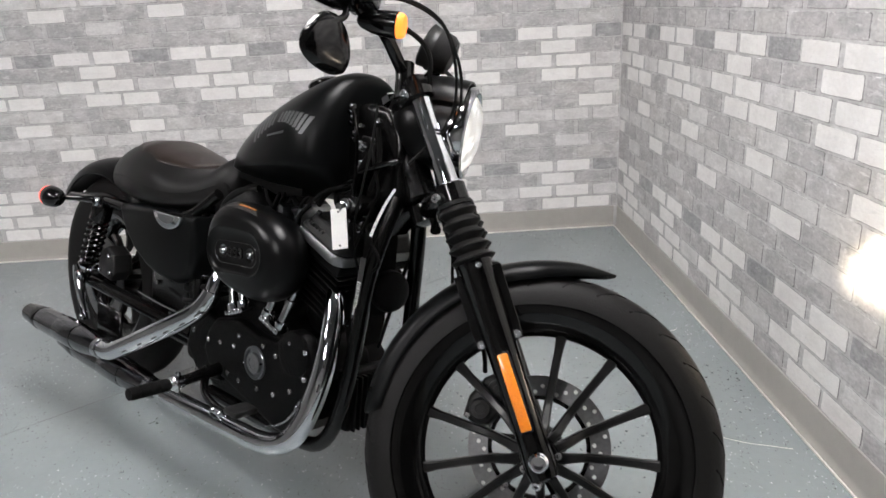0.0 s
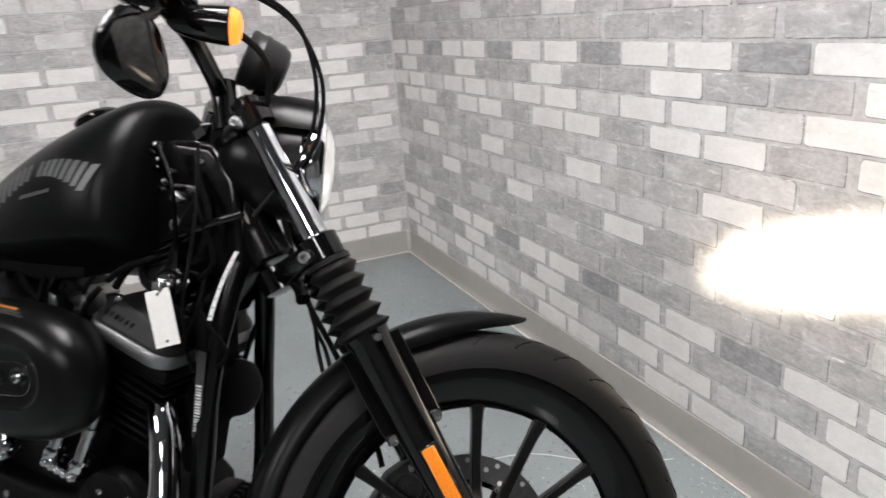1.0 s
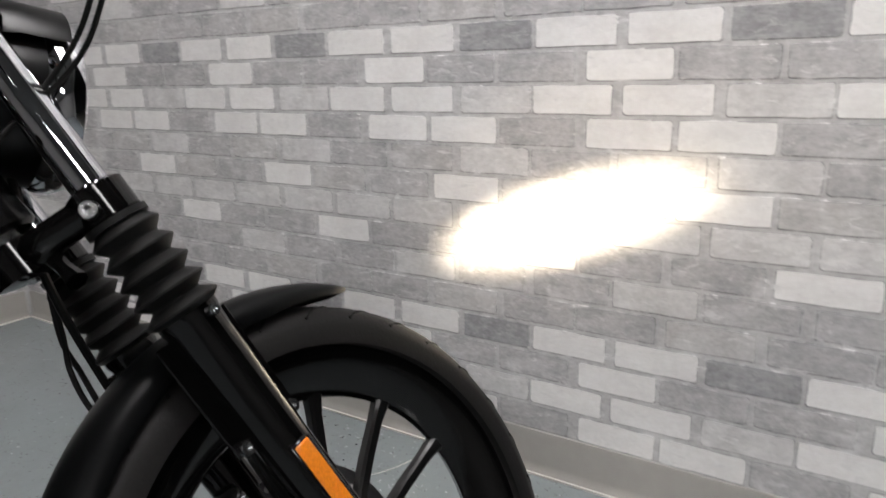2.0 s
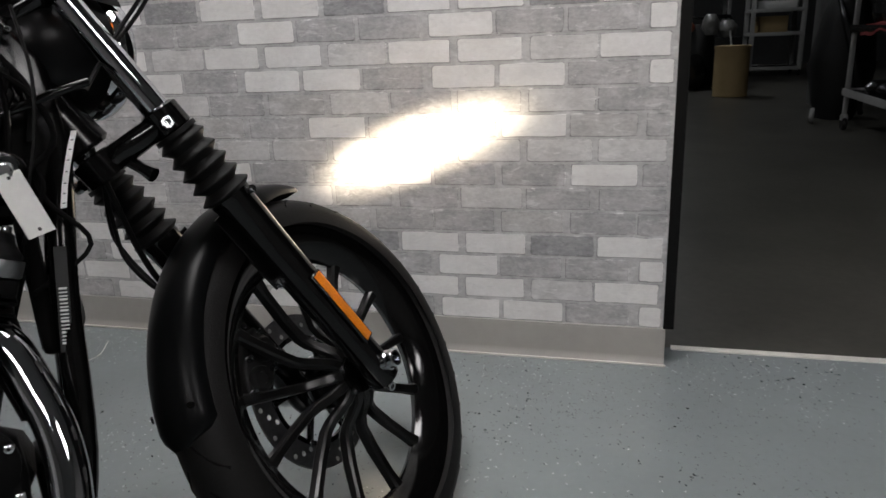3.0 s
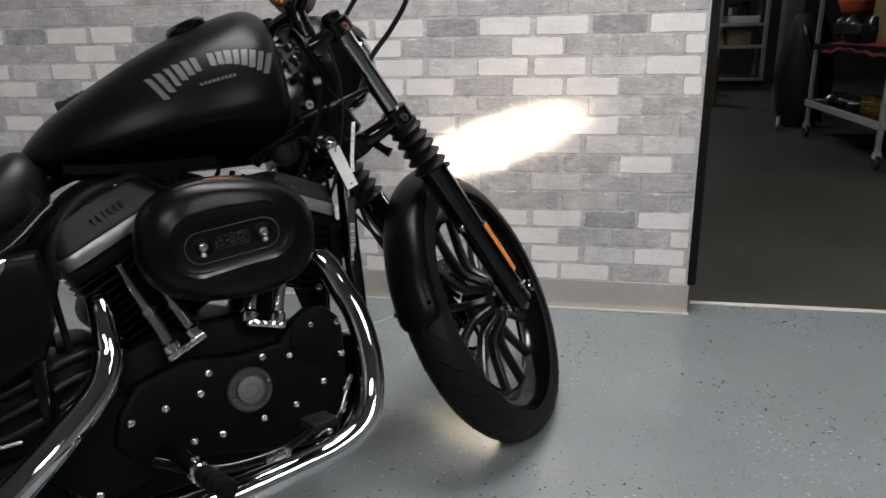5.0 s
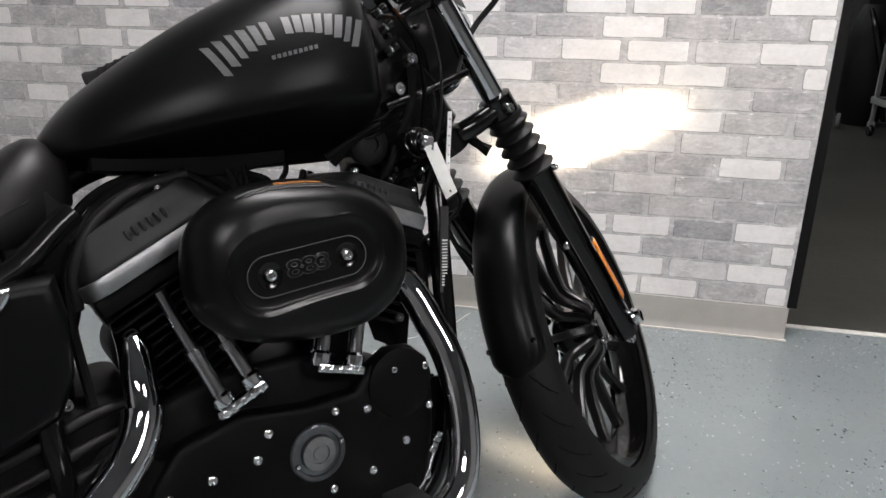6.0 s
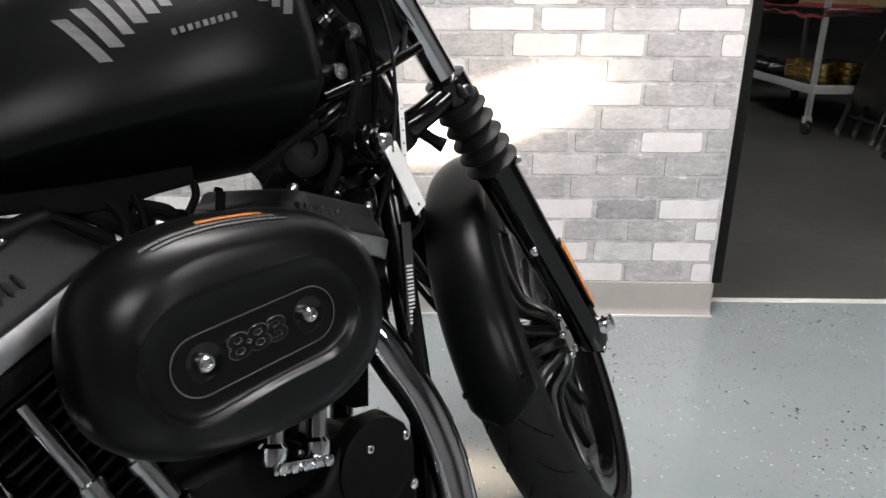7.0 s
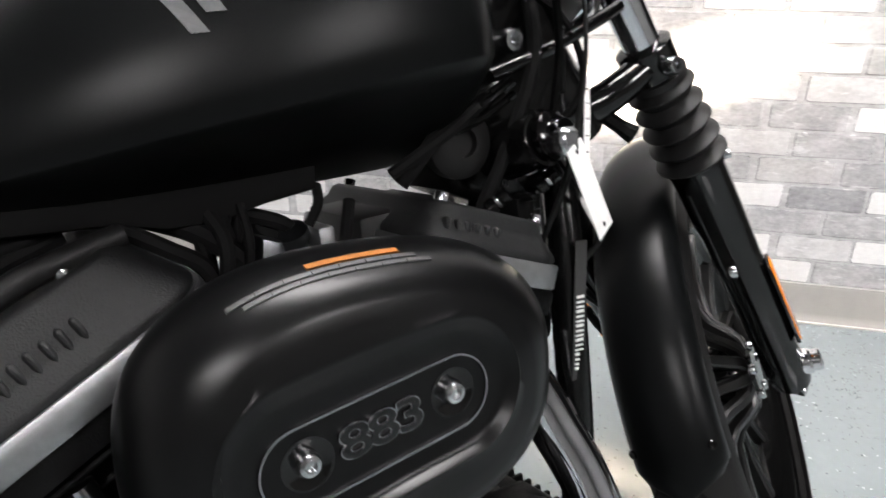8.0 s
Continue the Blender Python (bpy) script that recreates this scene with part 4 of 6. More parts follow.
# speedometer
sp = Vector((RISE.x + 0.045, -0.022, RISE.z + 0.102))
face = Vector((-0.90, -0.18, 0.28)).normalized()
speedo = fpart("speedometer", lathe([(0.02, -0.056), (0.034, -0.052), (0.041, -0.040), (0.042, -0.02), (0.044, -0.017), (0.044, -0.012), (0.042, -0.009), (0.043, 0.0), (0.044, 0.006), (0.041, 0.009), (0.039, 0.005)], sp, face, 40), M["pod"], bike, "black speedometer pod")
fpart("dial", lathe([(0.0388, 0.004), (0.0385, 0.0062)], sp, face, 40), M["dial"], speedo, "amber-lit dial")
fu = face.orthogonal().normalized()
fv = face.cross(fu)
for k in range(26):
    a = 2 * math.pi * (k + 0.5) / 32
    c0 = sp + face * 0.0066 + (fu * math.cos(a) + fv * math.sin(a)) * 0.026
    c1 = sp + face * 0.0066 + (fu * math.cos(a) + fv * math.sin(a)) * (0.035 if k % 3 else 0.031)
    fpart("dial_tick", tube([c0, c1], 0.0009 if k % 3 else 0.0018, 5, 1), M["tick"], speedo, "", 0)
fpart("needle", tube([sp + face * 0.0075, sp + face * 0.0075 + Vector((-0.004, 0.020, 0.016))], 0.0012, 6, 1), M["ink"], speedo)
fpart("speedometer_bracket", tube([RISE + Vector((0.03, 0, -0.01)), RISE + Vector((0.05, -0.01, 0.03)), sp - face * 0.045], 0.012, 10, 4), M["gloss"], speedo)

# ---- headlamp ----
HL = Vector((1.21, 0, 0.878))
fx = (1, 0, -0.03)
lamp = fpart("headlamp", lathe([(0.02, -0.085), (0.05, -0.075), (0.072, -0.05), (0.082, -0.02), (0.085, 0.03), (0.086, 0.052)], HL, fx, 48), M["satin"], bike, "black headlamp shell")
fpart("headlamp_ring", lathe([(0.086, 0.040), (0.091, 0.046), (0.093, 0.060), (0.089, 0.072), (0.082, 0.075), (0.077, 0.066)], HL, fx, 48, None, False), M["chrome"], lamp, "chrome trim ring")
fpart("headlamp_reflector", lathe([(0.079, 0.064), (0.070, 0.068), (0.045, 0.073), (0.012, 0.076)], HL, fx, 40), M["beam"], lamp, "lit reflector")
lens = fpart("headlamp_lens", lathe([(0.077, 0.064), (0.071, 0.073), (0.055, 0.083), (0.035, 0.088), (0.012, 0.090)], HL, fx, 40), M["glass"], lamp, "clear domed lens")
lens.visible_shadow = False
# visor bracket above it
loops = []
for x, w, z in ((1.12, 0.04, 0.952), (1.15, 0.062, 0.967), (1.185, 0.080, 0.977), (1.225, 0.090, 0.980), (1.272, 0.093, 0.976)):
    row = [Vector((x, w * math.sin(q), z - 0.07 * (1 - math.cos(q)))) for q in np.linspace(-1.55, 1.55, 19)]
    loops.append(row + [p - Vector((0, 0, 0.004)) for p in row[::-1]])
fpart("headlamp_visor", rings(loops), M["satin"], lamp, "gloss black visor")
# ---- cables and hoses of the front end ----
b = None
for k in (0, 1):
    o = 0.010 * k
    b = tube([(1.10, -0.29 + o, 0.99), (1.17, -0.285 + o, 1.002), (1.235, -0.255 + o, 0.985), (1.264 + o * 0.7, -0.213, 0.935), (1.266 + o, -0.15, 0.895), (1.252 + o, -0.102, 0.865), (1.22, -0.08, 0.82), (1.19, -0.07, 0.78)], 0.0028, 8, 8, b)
fpart("throttle_cable", b, M["hose"], bike)
fpart("brake_hose", tube([(1.13, -0.24, 0.99), (1.20, -0.16, 0.97), (1.20, -0.06, 0.90), (1.24, 0.02, 0.76), (1.27, 0.05, 0.68), (1.33, 0.10, 0.58), (1.385, 0.10, 0.47), (1.40, 0.085, 0.425)], 0.0048, 8, 8), M["hose"], bike)
for dx, dy in ((0.0, 0.0), (0.012, 0.008)):
    fpart("wheel_hose", tube([leg_point(0.47, 0.055, -0.035), leg_point(0.41, 0.088 + dy, -0.048), leg_point(0.37, 0.098 + dy, -0.062 + dx), leg_point(0.32, 0.086 + dy, -0.072 + dx), leg_point(0.27, 0.080 + dy, -0.060), leg_point(0.22, 0.080, -0.045)], 0.0034, 8, 6), M["hose"], bike)
part("clutch_cable", tube([(1.10, 0.16, 1.0), (1.22, 0.10, 0.93), (1.20, 0.09, 0.78), (1.10, 0.09, 0.55), (1.02, 0.10, 0.33)], 0.0045, 8, 8), M["hose"], bike)
part("wire", tube([(1.16, -0.085, 0.90), (1.165, -0.10, 0.82), (1.155, -0.105, 0.75), (1.135, -0.10, 0.68), (1.12, -0.08, 0.62)], 0.0022, 6, 8), M["hose"], bike)
# left brake caliper
sector = [(0.160, 126), (0.166, 140), (0.164, 156), (0.156, 170), (0.128, 173), (0.104, 168), (0.098, 148), (0.104, 130), (0.13, 124)]
outline = [(AX.x + r * math.cos(radians(a)), AX.z + r * math.sin(radians(a))) for r, a in sector]
cal = fpart("brake_caliper", prism(outline, 0.040, 0.098, 0.008, 3), M["pod"], bike, "black two-piston front brake caliper")
for a in (137, 159):
    at = AX + Vector((0.132 * math.cos(radians(a)), 0.042, 0.132 * math.sin(radians(a))))
    fpart("piston_boss", lathe([(0.021, 0.0), (0.021, 0.008), (0.018, 0.012), (0.010, 0.0125), (0.009, 0.010), (0.003, 0.010)], at, (0, -1, 0), 24), M["pod"], cal)
for a, r in ((128, 0.150), (148, 0.155), (168, 0.148), (148, 0.106)):
    fpart("caliper_bolt", bolt(AX + Vector((r * math.cos(radians(a)), 0.041, r * math.sin(radians(a)))), (0, -1, 0), 0.006, 0.008), M["steel"], cal)

# ---- frame ----
b = lathe([(0.03, -0.075), (0.036, -0.07), (0.034, -0.05), (0.034, 0.05), (0.036, 0.07), (0.03, 0.075)], FOOT + STEM * 0.915, STEM, 24)
frame_tubes = part("frame", tube([(1.175, 0, 0.79), (1.05, 0, 0.785), (0.85, 0, 0.755), (0.70, 0, 0.722), (0.64, 0, 0.69)], 0.02, 14, 6, b), M["frame"], bike, "black steel frame")
for s in (-1, 1):
    part("down_tube", tube([(1.185, s * 0.02, 0.755), (1.168, s * 0.05, 0.66), (1.15, s * 0.07, 0.55), (1.125, s * 0.085, 0.32), (1.06, s * 0.09, 0.185), (0.90, s * 0.09, 0.17), (0.65, s * 0.10, 0.175)], 0.0165, 12, 6), M["frame"], frame_tubes)
    part("rear_tube", tube([(0.66, s * 0.10, 0.67), (0.55, s * 0.125, 0.60), (0.30, s * 0.13, 0.58), (0.12, s * 0.13, 0.58), (-0.10, s * 0.125, 0.565)], 0.0135, 12, 6), M["frame"], frame_tubes)
    part("seat_post", tube([(0.60, s * 0.10, 0.64), (0.60, s * 0.11, 0.42), (0.62, s * 0.10, 0.20)], 0.015, 12, 4), M["frame"], frame_tubes)
    part("swingarm", tube([(0.57, s * 0.10, 0.30), (0.35, s * 0.105, 0.31), (0.0, s * 0.115, 0.323), (-0.05, s * 0.115, 0.325)], [0.02, 0.02, 0.018, 0.014], 12, 4), M["frame"], frame_tubes)
    # gusset plate with its bolt under the tank's nose
    part("gusset", prism([(1.04, 0.745), (1.12, 0.762), (1.145, 0.80), (1.14, 0.84), (1.10, 0.845), (1.05, 0.83)], s * 0.060 - 0.004, s * 0.060 + 0.004, 0.002), M["frame"], frame_tubes)
    part("gusset_bolt", bolt((1.108, s * 0.064, 0.787), (0, s, 0), 0.010, 0.014), M["steel"], frame_tubes)
    part("gusset_bolt", bolt((1.124, s * 0.08, 0.824), (0, s, 0.2), 0.010, 0.014), M["steel"], frame_tubes)
    # shock absorber: spring over a damper
    sh = Vector((0.02, s * 0.135, 0.345))
    sd = Vector((0.115, 0, 0.235))
    shock = part("shock_absorber", tube([sh, sh + sd], 0.014, 12, 1), M["gloss"], bike, "black rear shock with a coil spring")
    coil = []
    for k in range(0, 9 * 12 + 1):
        a = 2 * math.pi * k / 12
        u = 0.12 + 0.7 * k / (9 * 12)
        coil.append(sh + sd * u + Vector((0.026 * math.cos(a), 0.026 * math.sin(a), 0)))
    part("spring", tube(coil, 0.0045, 6, 1), M["gloss"], shock)
    part("shock_collar", lathe([(0.02, 0.03), (0.027, 0.034), (0.027, 0.042), (0.02, 0.046)], sh, sd, 20), M["chrome"], shock)
    part("shock_cover", lathe([(0.02, 0.2), (0.028, 0.205), (0.028, 0.245), (0.015, 0.262)], sh, sd, 20), M["gloss"], shock)
    part("shock_bolt", bolt(sh + Vector((0, s * 0.016, 0)), (0, s, 0), 0.013, 0.012), M["chrome"], shock)
    part("shock_bolt", bolt(sh + sd + Vector((0, s * 0.016, 0)), (0, s, 0), 0.013, 0.012), M["chrome"], shock)
    # rear signal on its stalk
    part("signal_stalk", tube([(0.13, s * 0.135, 0.588), (0.10, s * 0.17, 0.586), (0.03, s * 0.215, 0.582)], 0.008, 10, 4), M["gloss"], bike)
    sig = part("turn_signal", lathe([(0.006, 0.05), (0.018, 0.043), (0.028, 0.02), (0.031, -0.006), (0.029, -0.01)], (0.01, s * 0.225, 0.58), (1, 0, 0), 24), M["gloss"], bike, "black bullet rear turn signal")
    part("signal_lens", lathe([(0.0295, -0.008), (0.0295, -0.016), (0.022, -0.024), (0.01, -0.028)], (0.01, s * 0.225, 0.58), (1, 0, 0), 24), M["redlit"], sig, "lit red lens")
part("belt_guard", tube([(0.56, -0.118, 0.345), (0.45, -0.124, 0.352), (0.33, -0.126, 0.36)], 0.004, 8, 4), M["steel"], bike, "thin steel rod by the swingarm")
caliper = part("rear_caliper", prism([(0.055, 0.355), (0.13, 0.345), (0.16, 0.375), (0.155, 0.425), (0.11, 0.445), (0.06, 0.425)], -0.118, -0.060, 0.010, 3), M["pod"], bike, "black rear brake caliper")
for x, z in ((0.075, 0.372), (0.14, 0.372), (0.075, 0.42), (0.135, 0.422)):
    part("caliper_bolt", bolt((x, -0.117, z), (0, -1, 0), 0.007, 0.008), M["chrome"], caliper)
part("rear_axle_nut", lathe([(0.02, 0), (0.02, 0.012), (0.012, 0.022)], (0, -0.135, 0.323), (0, -1, 0), 6), M["chrome"], bike, "", 20)
stay = part("brake_stay", tube([(-0.03, -0.142, 0.36), (0.0, -0.148, 0.335), (0.03, -0.15, 0.27), (0.05, -0.148, 0.215)], [0.012, 0.016, 0.013, 0.011], 14, 5), M["chrome"], bike, "chrome rear brake stay")
part("stay_bolt", bolt((0.045, -0.156, 0.225), (0, -1, 0), 0.009, 0.010), M["steel"], stay)
# rear fender and struts
part("rear_fender", fender_mesh((0, 0, 0.323), 0.372, 0.094, 0.05, radians(28), radians(140), 0.0, 0.15, 0.004), M["denim"], bike, "satin black rear fender")
for s in (-1, 1):
    part("fender_strut", prism([(0.32, 0.585), (0.10, 0.60), (-0.12, 0.575), (-0.135, 0.56), (-0.10, 0.55), (0.10, 0.57), (0.32, 0.56)], s * 0.108 - 0.006, s * 0.108 + 0.006, 0.003), M["gloss"], bike)
    for x in (0.2, 0.05, -0.09):
        part("strut_bolt", bolt((x, s * 0.115, 0.573 if x > 0 else 0.563), (0, s, 0), 0.008, 0.006), M["steel"], bike)


# ---- tank ----
TX = [0.645, 0.665, 0.70, 0.79, 0.88, 0.965, 1.016, 1.043, 1.059, 1.066]
TTOP = [0.758, 0.782, 0.812, 0.870, 0.918, 0.953, 0.968, 0.966, 0.952, 0.915]
TBOT = [0.732, 0.718, 0.708, 0.70, 0.696, 0.695, 0.695, 0.697, 0.704, 0.725]
TWID = [0.024, 0.056, 0.088, 0.127, 0.147, 0.154, 0.148, 0.132, 0.106, 0.066]
sm = smooth_path([(x, t, 0) for x, t in zip(TX, TTOP)], 4)
smb = smooth_path([(x, t, 0) for x, t in zip(TX, TBOT)], 4)
smw = smooth_path([(x, t, 0) for x, t in zip(TX, TWID)], 4)


def tank_at(x):
    return tuple(float(np.interp(x, [p.x for p in c], [p.y for p in c])) for c in (sm, smb, smw))


def tank_side(x, z):
    """Half width of the tank at a height."""
    zt, zb, w = tank_at(x)
    zm = zb + 0.30 * (zt - zb)
    e, span = (2.2, zt - zm) if z > zm else (1.25, zm - zb)
    return w * max(0.0, 1 - (abs(z - zm) / span) ** e) ** (1 / e)


loops = []
for p, q, w in zip(sm, smb, smw):
    x, zt, zb, hw = p.x, p.y, q.y, w.y
    zm = zb + 0.30 * (zt - zb)
    loop = []
    for a in np.linspace(0, 2 * math.pi, 64, endpoint=False):
        c, n = math.cos(a), math.sin(a)
        e, span = (2.2, zt - zm) if n > 0 else (1.25, zm - zb)
        loop.append(Vector((x, hw * math.copysign(abs(c) ** (2 / e), c), zm + span * math.copysign(abs(n) ** (2 / e), n))))
    loops.append(loop)
tank = part("fuel_tank", rings(loops), M["denim"], bike, "satin black fuel tank", 60)
part("fuel_cap", lathe([(0.03, -0.01), (0.036, 0.004), (0.036, 0.012), (0.03, 0.018), (0.012, 0.02)], (0.93, -0.02, 0.932), (-0.4, -0.08, 1), 32), M["gloss"], tank, "black fuel cap")
# arched wordmark as plain bars that follow the side of the tank
for s in (-1, 1):
    for k in range(15):
        u0 = k / 14 - 0.5
        if k == 6:
            continue
        u, wd = u0, 0.0098 + 0.0012 * math.sin(k * 2.3)
        hgt = 0.022 + 0.014 * (2 * abs(u)) ** 1.6
        cx, cz = 0.926 + 0.182 * u, 0.865 - 0.104 * u * u + 0.030 * u
        loops = []
        for dv in np.linspace(-0.5, 0.5, 5):
            z = cz + dv * hgt
            xs = [cx + q * wd + dv * u * hgt for q in (-0.5, 0.5)]
            loops.append([Vector((x, s * (tank_side(x, z) + o), z)) for x, o in ((xs[0], -0.001), (xs[1], -0.001), (xs[1], 0.0005), (xs[0], 0.0005))])
        part("wordmark_bar", rings(loops), M["print"], tank, "", 0)
    for k in range(9):
        x, z = 0.897 + 0.0068 * k, 0.822 + 0.0014 * k
        pts = [(x, z), (x + 0.004, z + 0.001), (x + 0.004, z + 0.006), (x, z + 0.005)]
        part("wordmark_bar", rings([[Vector((a, s * (tank_side(a, c) - 0.0005), c)) for a, c in pts], [Vector((a, s * (tank_side(a, c) + 0.0012), c)) for a, c in pts]]), M["print"], tank, "", 0)

# ---- seat ----
SX = [0.02, 0.06, 0.13, 0.21, 0.29, 0.38, 0.47, 0.56, 0.63, 0.668]
STOP = [0.668, 0.692, 0.732, 0.760, 0.766, 0.744, 0.716, 0.724, 0.760, 0.742]
SBOT = [0.63, 0.618, 0.605, 0.596, 0.592, 0.592, 0.598, 0.615, 0.64, 0.675]
SWID = [0.04, 0.075, 0.105, 0.125, 0.138, 0.142, 0.13, 0.105, 0.08, 0.05]
loops = []
for p, q, w in zip(*(smooth_path([(x, t, 0) for x, t in zip(SX, arr)], 4) for arr in (STOP, SBOT, SWID))):
    zm = q.y + 0.35 * (p.y - q.y)
    loop = []
    for a in np.linspace(0, 2 * math.pi, 32, endpoint=False):
        c, n = math.cos(a), math.sin(a)
        e, span = (2.4, p.y - zm) if n > 0 else (3.0, zm - q.y)
        loop.append(Vector((p.x, w.y * math.copysign(abs(c) ** (2 / e), c), zm + span * math.copysign(abs(n) ** (2 / e), n))))
    loops.append(loop)
seat = part("seat", rings(loops), M["vinyl"], bike, "black vinyl solo seat", 60)
b = None
for s in (-1, 1):
    b = tube([(x, s * float(np.interp(x, SX, SWID)) * 0.985, float(np.interp(x, SX, SBOT)) + 0.42 * (float(np.interp(x, SX, STOP)) - float(np.interp(x, SX, SBOT)))) for x in np.linspace(0.1, 0.62, 14)], 0.0025, 6, 2, b)
part("piping", b, M["boot"], seat)

# dished darker panel on the seat
def seat_top(x, y):
    zt, zb, w = (float(np.interp(x, SX, arr)) for arr in (STOP, SBOT, SWID))
    zm = zb + 0.35 * (zt - zb)
    return zm + (zt - zm) * max(0.0, 1 - min(1.0, abs(y) / w) ** 2.4) ** (1 / 2.4)


loops = []
for x in np.linspace(0.155, 0.50, 24):
    half = 0.78 * float(np.interp(x, SX, SWID)) * math.sqrt(max(0.0, 1 - ((x - 0.3275) / 0.178) ** 2))
    row = [Vector((x, y, seat_top(x, y))) for y in np.linspace(-half, half, 15)]
    edge = [1.0 if 0 < i < 14 else 0.0 for i in range(15)]
    loops.append([p + Vector((0, 0, 0.0035 * e + 0.0005)) for p, e in zip(row, edge)] + [p - Vector((0, 0, 0.006)) for p in row[::-1]])
part("seat_panel", rings(loops), M["panel"], seat, "dark brown-black vinyl panel", 60)

# ---- oil tank cover under the seat ----
cover = part("oil_tank", prism([(0.25, 0.592), (0.262, 0.555), (0.29, 0.515), (0.335, 0.478), (0.40, 0.447), (0.47, 0.432), (0.55, 0.432), (0.612, 0.455), (0.632, 0.50), (0.636, 0.56), (0.63, 0.61), (0.45, 0.608)], -0.148, -0.05, 0.018, 4), M["denim"], bike, "satin black oil tank cover")
moon = [(0.525 + 0.064 * math.cos(a), 0.606 + 0.040 * math.sin(a)) for a in np.linspace(math.pi, 2 * math.pi, 17)]
oil_cap = part("oil_cap", prism(moon, -0.160, -0.140, 0.005, 3), M["chrome"], cover, "bright chrome half-round oil filler cap")
part("cap_slot", prism([(0.525 + 0.040 * math.cos(a), 0.603 + 0.022 * math.sin(a)) for a in np.linspace(math.pi, 2 * math.pi, 13)], -0.1625, -0.158, 0.002, 2), M["alum"], oil_cap)
part("battery_cover", prism([(0.25, 0.585), (0.265, 0.48), (0.42, 0.445), (0.635, 0.475), (0.64, 0.61)], 0.05, 0.148, 0.012, 3), M["denim"], bike)

# ---- engine ----
CX, CZ = 0.868, 0.325
case = part("crankcase", prism([(0.60, 0.24), (0.66, 0.19), (1.00, 0.185), (1.06, 0.24), (1.055, 0.335), (1.0, 0.385), (0.95, 0.43), (0.90, 0.45), (0.78, 0.45), (0.66, 0.42), (0.60, 0.36)], -0.105, 0.12, 0.015, 3), M["wrinkle"], bike, "black wrinkle-finished crankcase")
camc = part("cam_cover", prism([(0.672, 0.30), (0.695, 0.265), (0.776, 0.243), (0.865, 0.219), (0.962, 0.194), (1.028, 0.192), (1.05, 0.235), (1.066, 0.31), (1.071, 0.36), (1.068, 0.405), (1.045, 0.428), (1.01, 0.432), (0.978, 0.415), (0.95, 0.388), (0.883, 0.388), (0.80, 0.402), (0.72, 0.385), (0.685, 0.345)], -0.137, -0.104, 0.010, 3), M["wrinkle"], bike, "black cam cover studded with bright screws")
part("sprocket_cover", prism([(0.60, 0.36), (0.58, 0.28), (0.64, 0.215), (0.73, 0.23), (0.74, 0.30), (0.71, 0.37), (0.66, 0.40)], -0.128, -0.10, 0.010, 3), M["wrinkle"], bike)
part("gear_cover", lathe([(0.05, 0.0), (0.049, 0.013), (0.040, 0.016), (0.01, 0.0165)], (1.018, -0.127, 0.382), (0, -1, 0), 40), M["wrinkle"], camc)
tim = part("timer_cover", lathe([(0.038, 0.0), (0.038, 0.004), (0.036, 0.006), (0.031, 0.006), (0.030, 0.0015), (0.024, 0.0015), (0.022, 0.0075), (0.013, 0.0085), (0.012, 0.0035), (0.008, 0.0035), (0.0075, 0.007), (0.003, 0.007)], (0.886, -0.137, 0.325), (0, -1, 0), 48), M["dullalum"], camc, "round machined timer cover", 25)
part("timer_disc", lathe([(0.0225, 0.006), (0.0222, 0.0082), (0.0135, 0.0090), (0.0128, 0.0070), (0.009, 0.0070), (0.0082, 0.0086), (0.002, 0.0088)], (0.886, -0.137, 0.325), (0, -1, 0), 40), M["alum"], tim, "pale machined inner disc", 25)
for k in (0, 1):
    part("timer_screw", bolt((0.886 + (0.031 if k else -0.031), -0.143, 0.325 + (0.008 if k else -0.008)), (0, -1, 0), 0.0035, 0.004), M["steel"], tim)
for x, z in ((0.825, 0.371), (0.807, 0.342), (0.751, 0.336), (0.784, 0.271), (0.829, 0.267), (0.90, 0.27), (0.916, 0.372), (0.962, 0.362), (1.009, 0.404), (1.058, 0.397), (1.015, 0.30), (0.959, 0.275), (1.042, 0.238), (1.01, 0.208), (1.058, 0.339), (0.70, 0.33), (0.62, 0.33), (0.64, 0.235)):
    part("cover_screw", lathe([(0.0064, 0), (0.0064, 0.003), (0.0056, 0.0055), (0.0035, 0.0068), (0.002, 0.0068), (0.0018, 0.004)], (x, -0.137 if x > 0.69 else -0.128, z), (0, -1, 0), 14), M["screw"], camc)


def slab(base, rows, ahead=0.0):
    """Rounded rectangles stacked up a leant axis; rows: half length, half depth, corner radius, height."""
    loops = []
    for a, c, r, h in rows:
        loop = []
        for q, (sx, sy) in enumerate(((1, 1), (-1, 1), (-1, -1), (1, -1))):
            for u in np.linspace(0, math.pi / 2, 7):
                ang = q * math.pi / 2 + u
                loop.append(base @ Vector((sx * (a - r) + r * math.cos(ang) + ahead, sy * (c - r) + r * math.sin(ang), h)))
        loops.append(loop)
    return rings(loops)


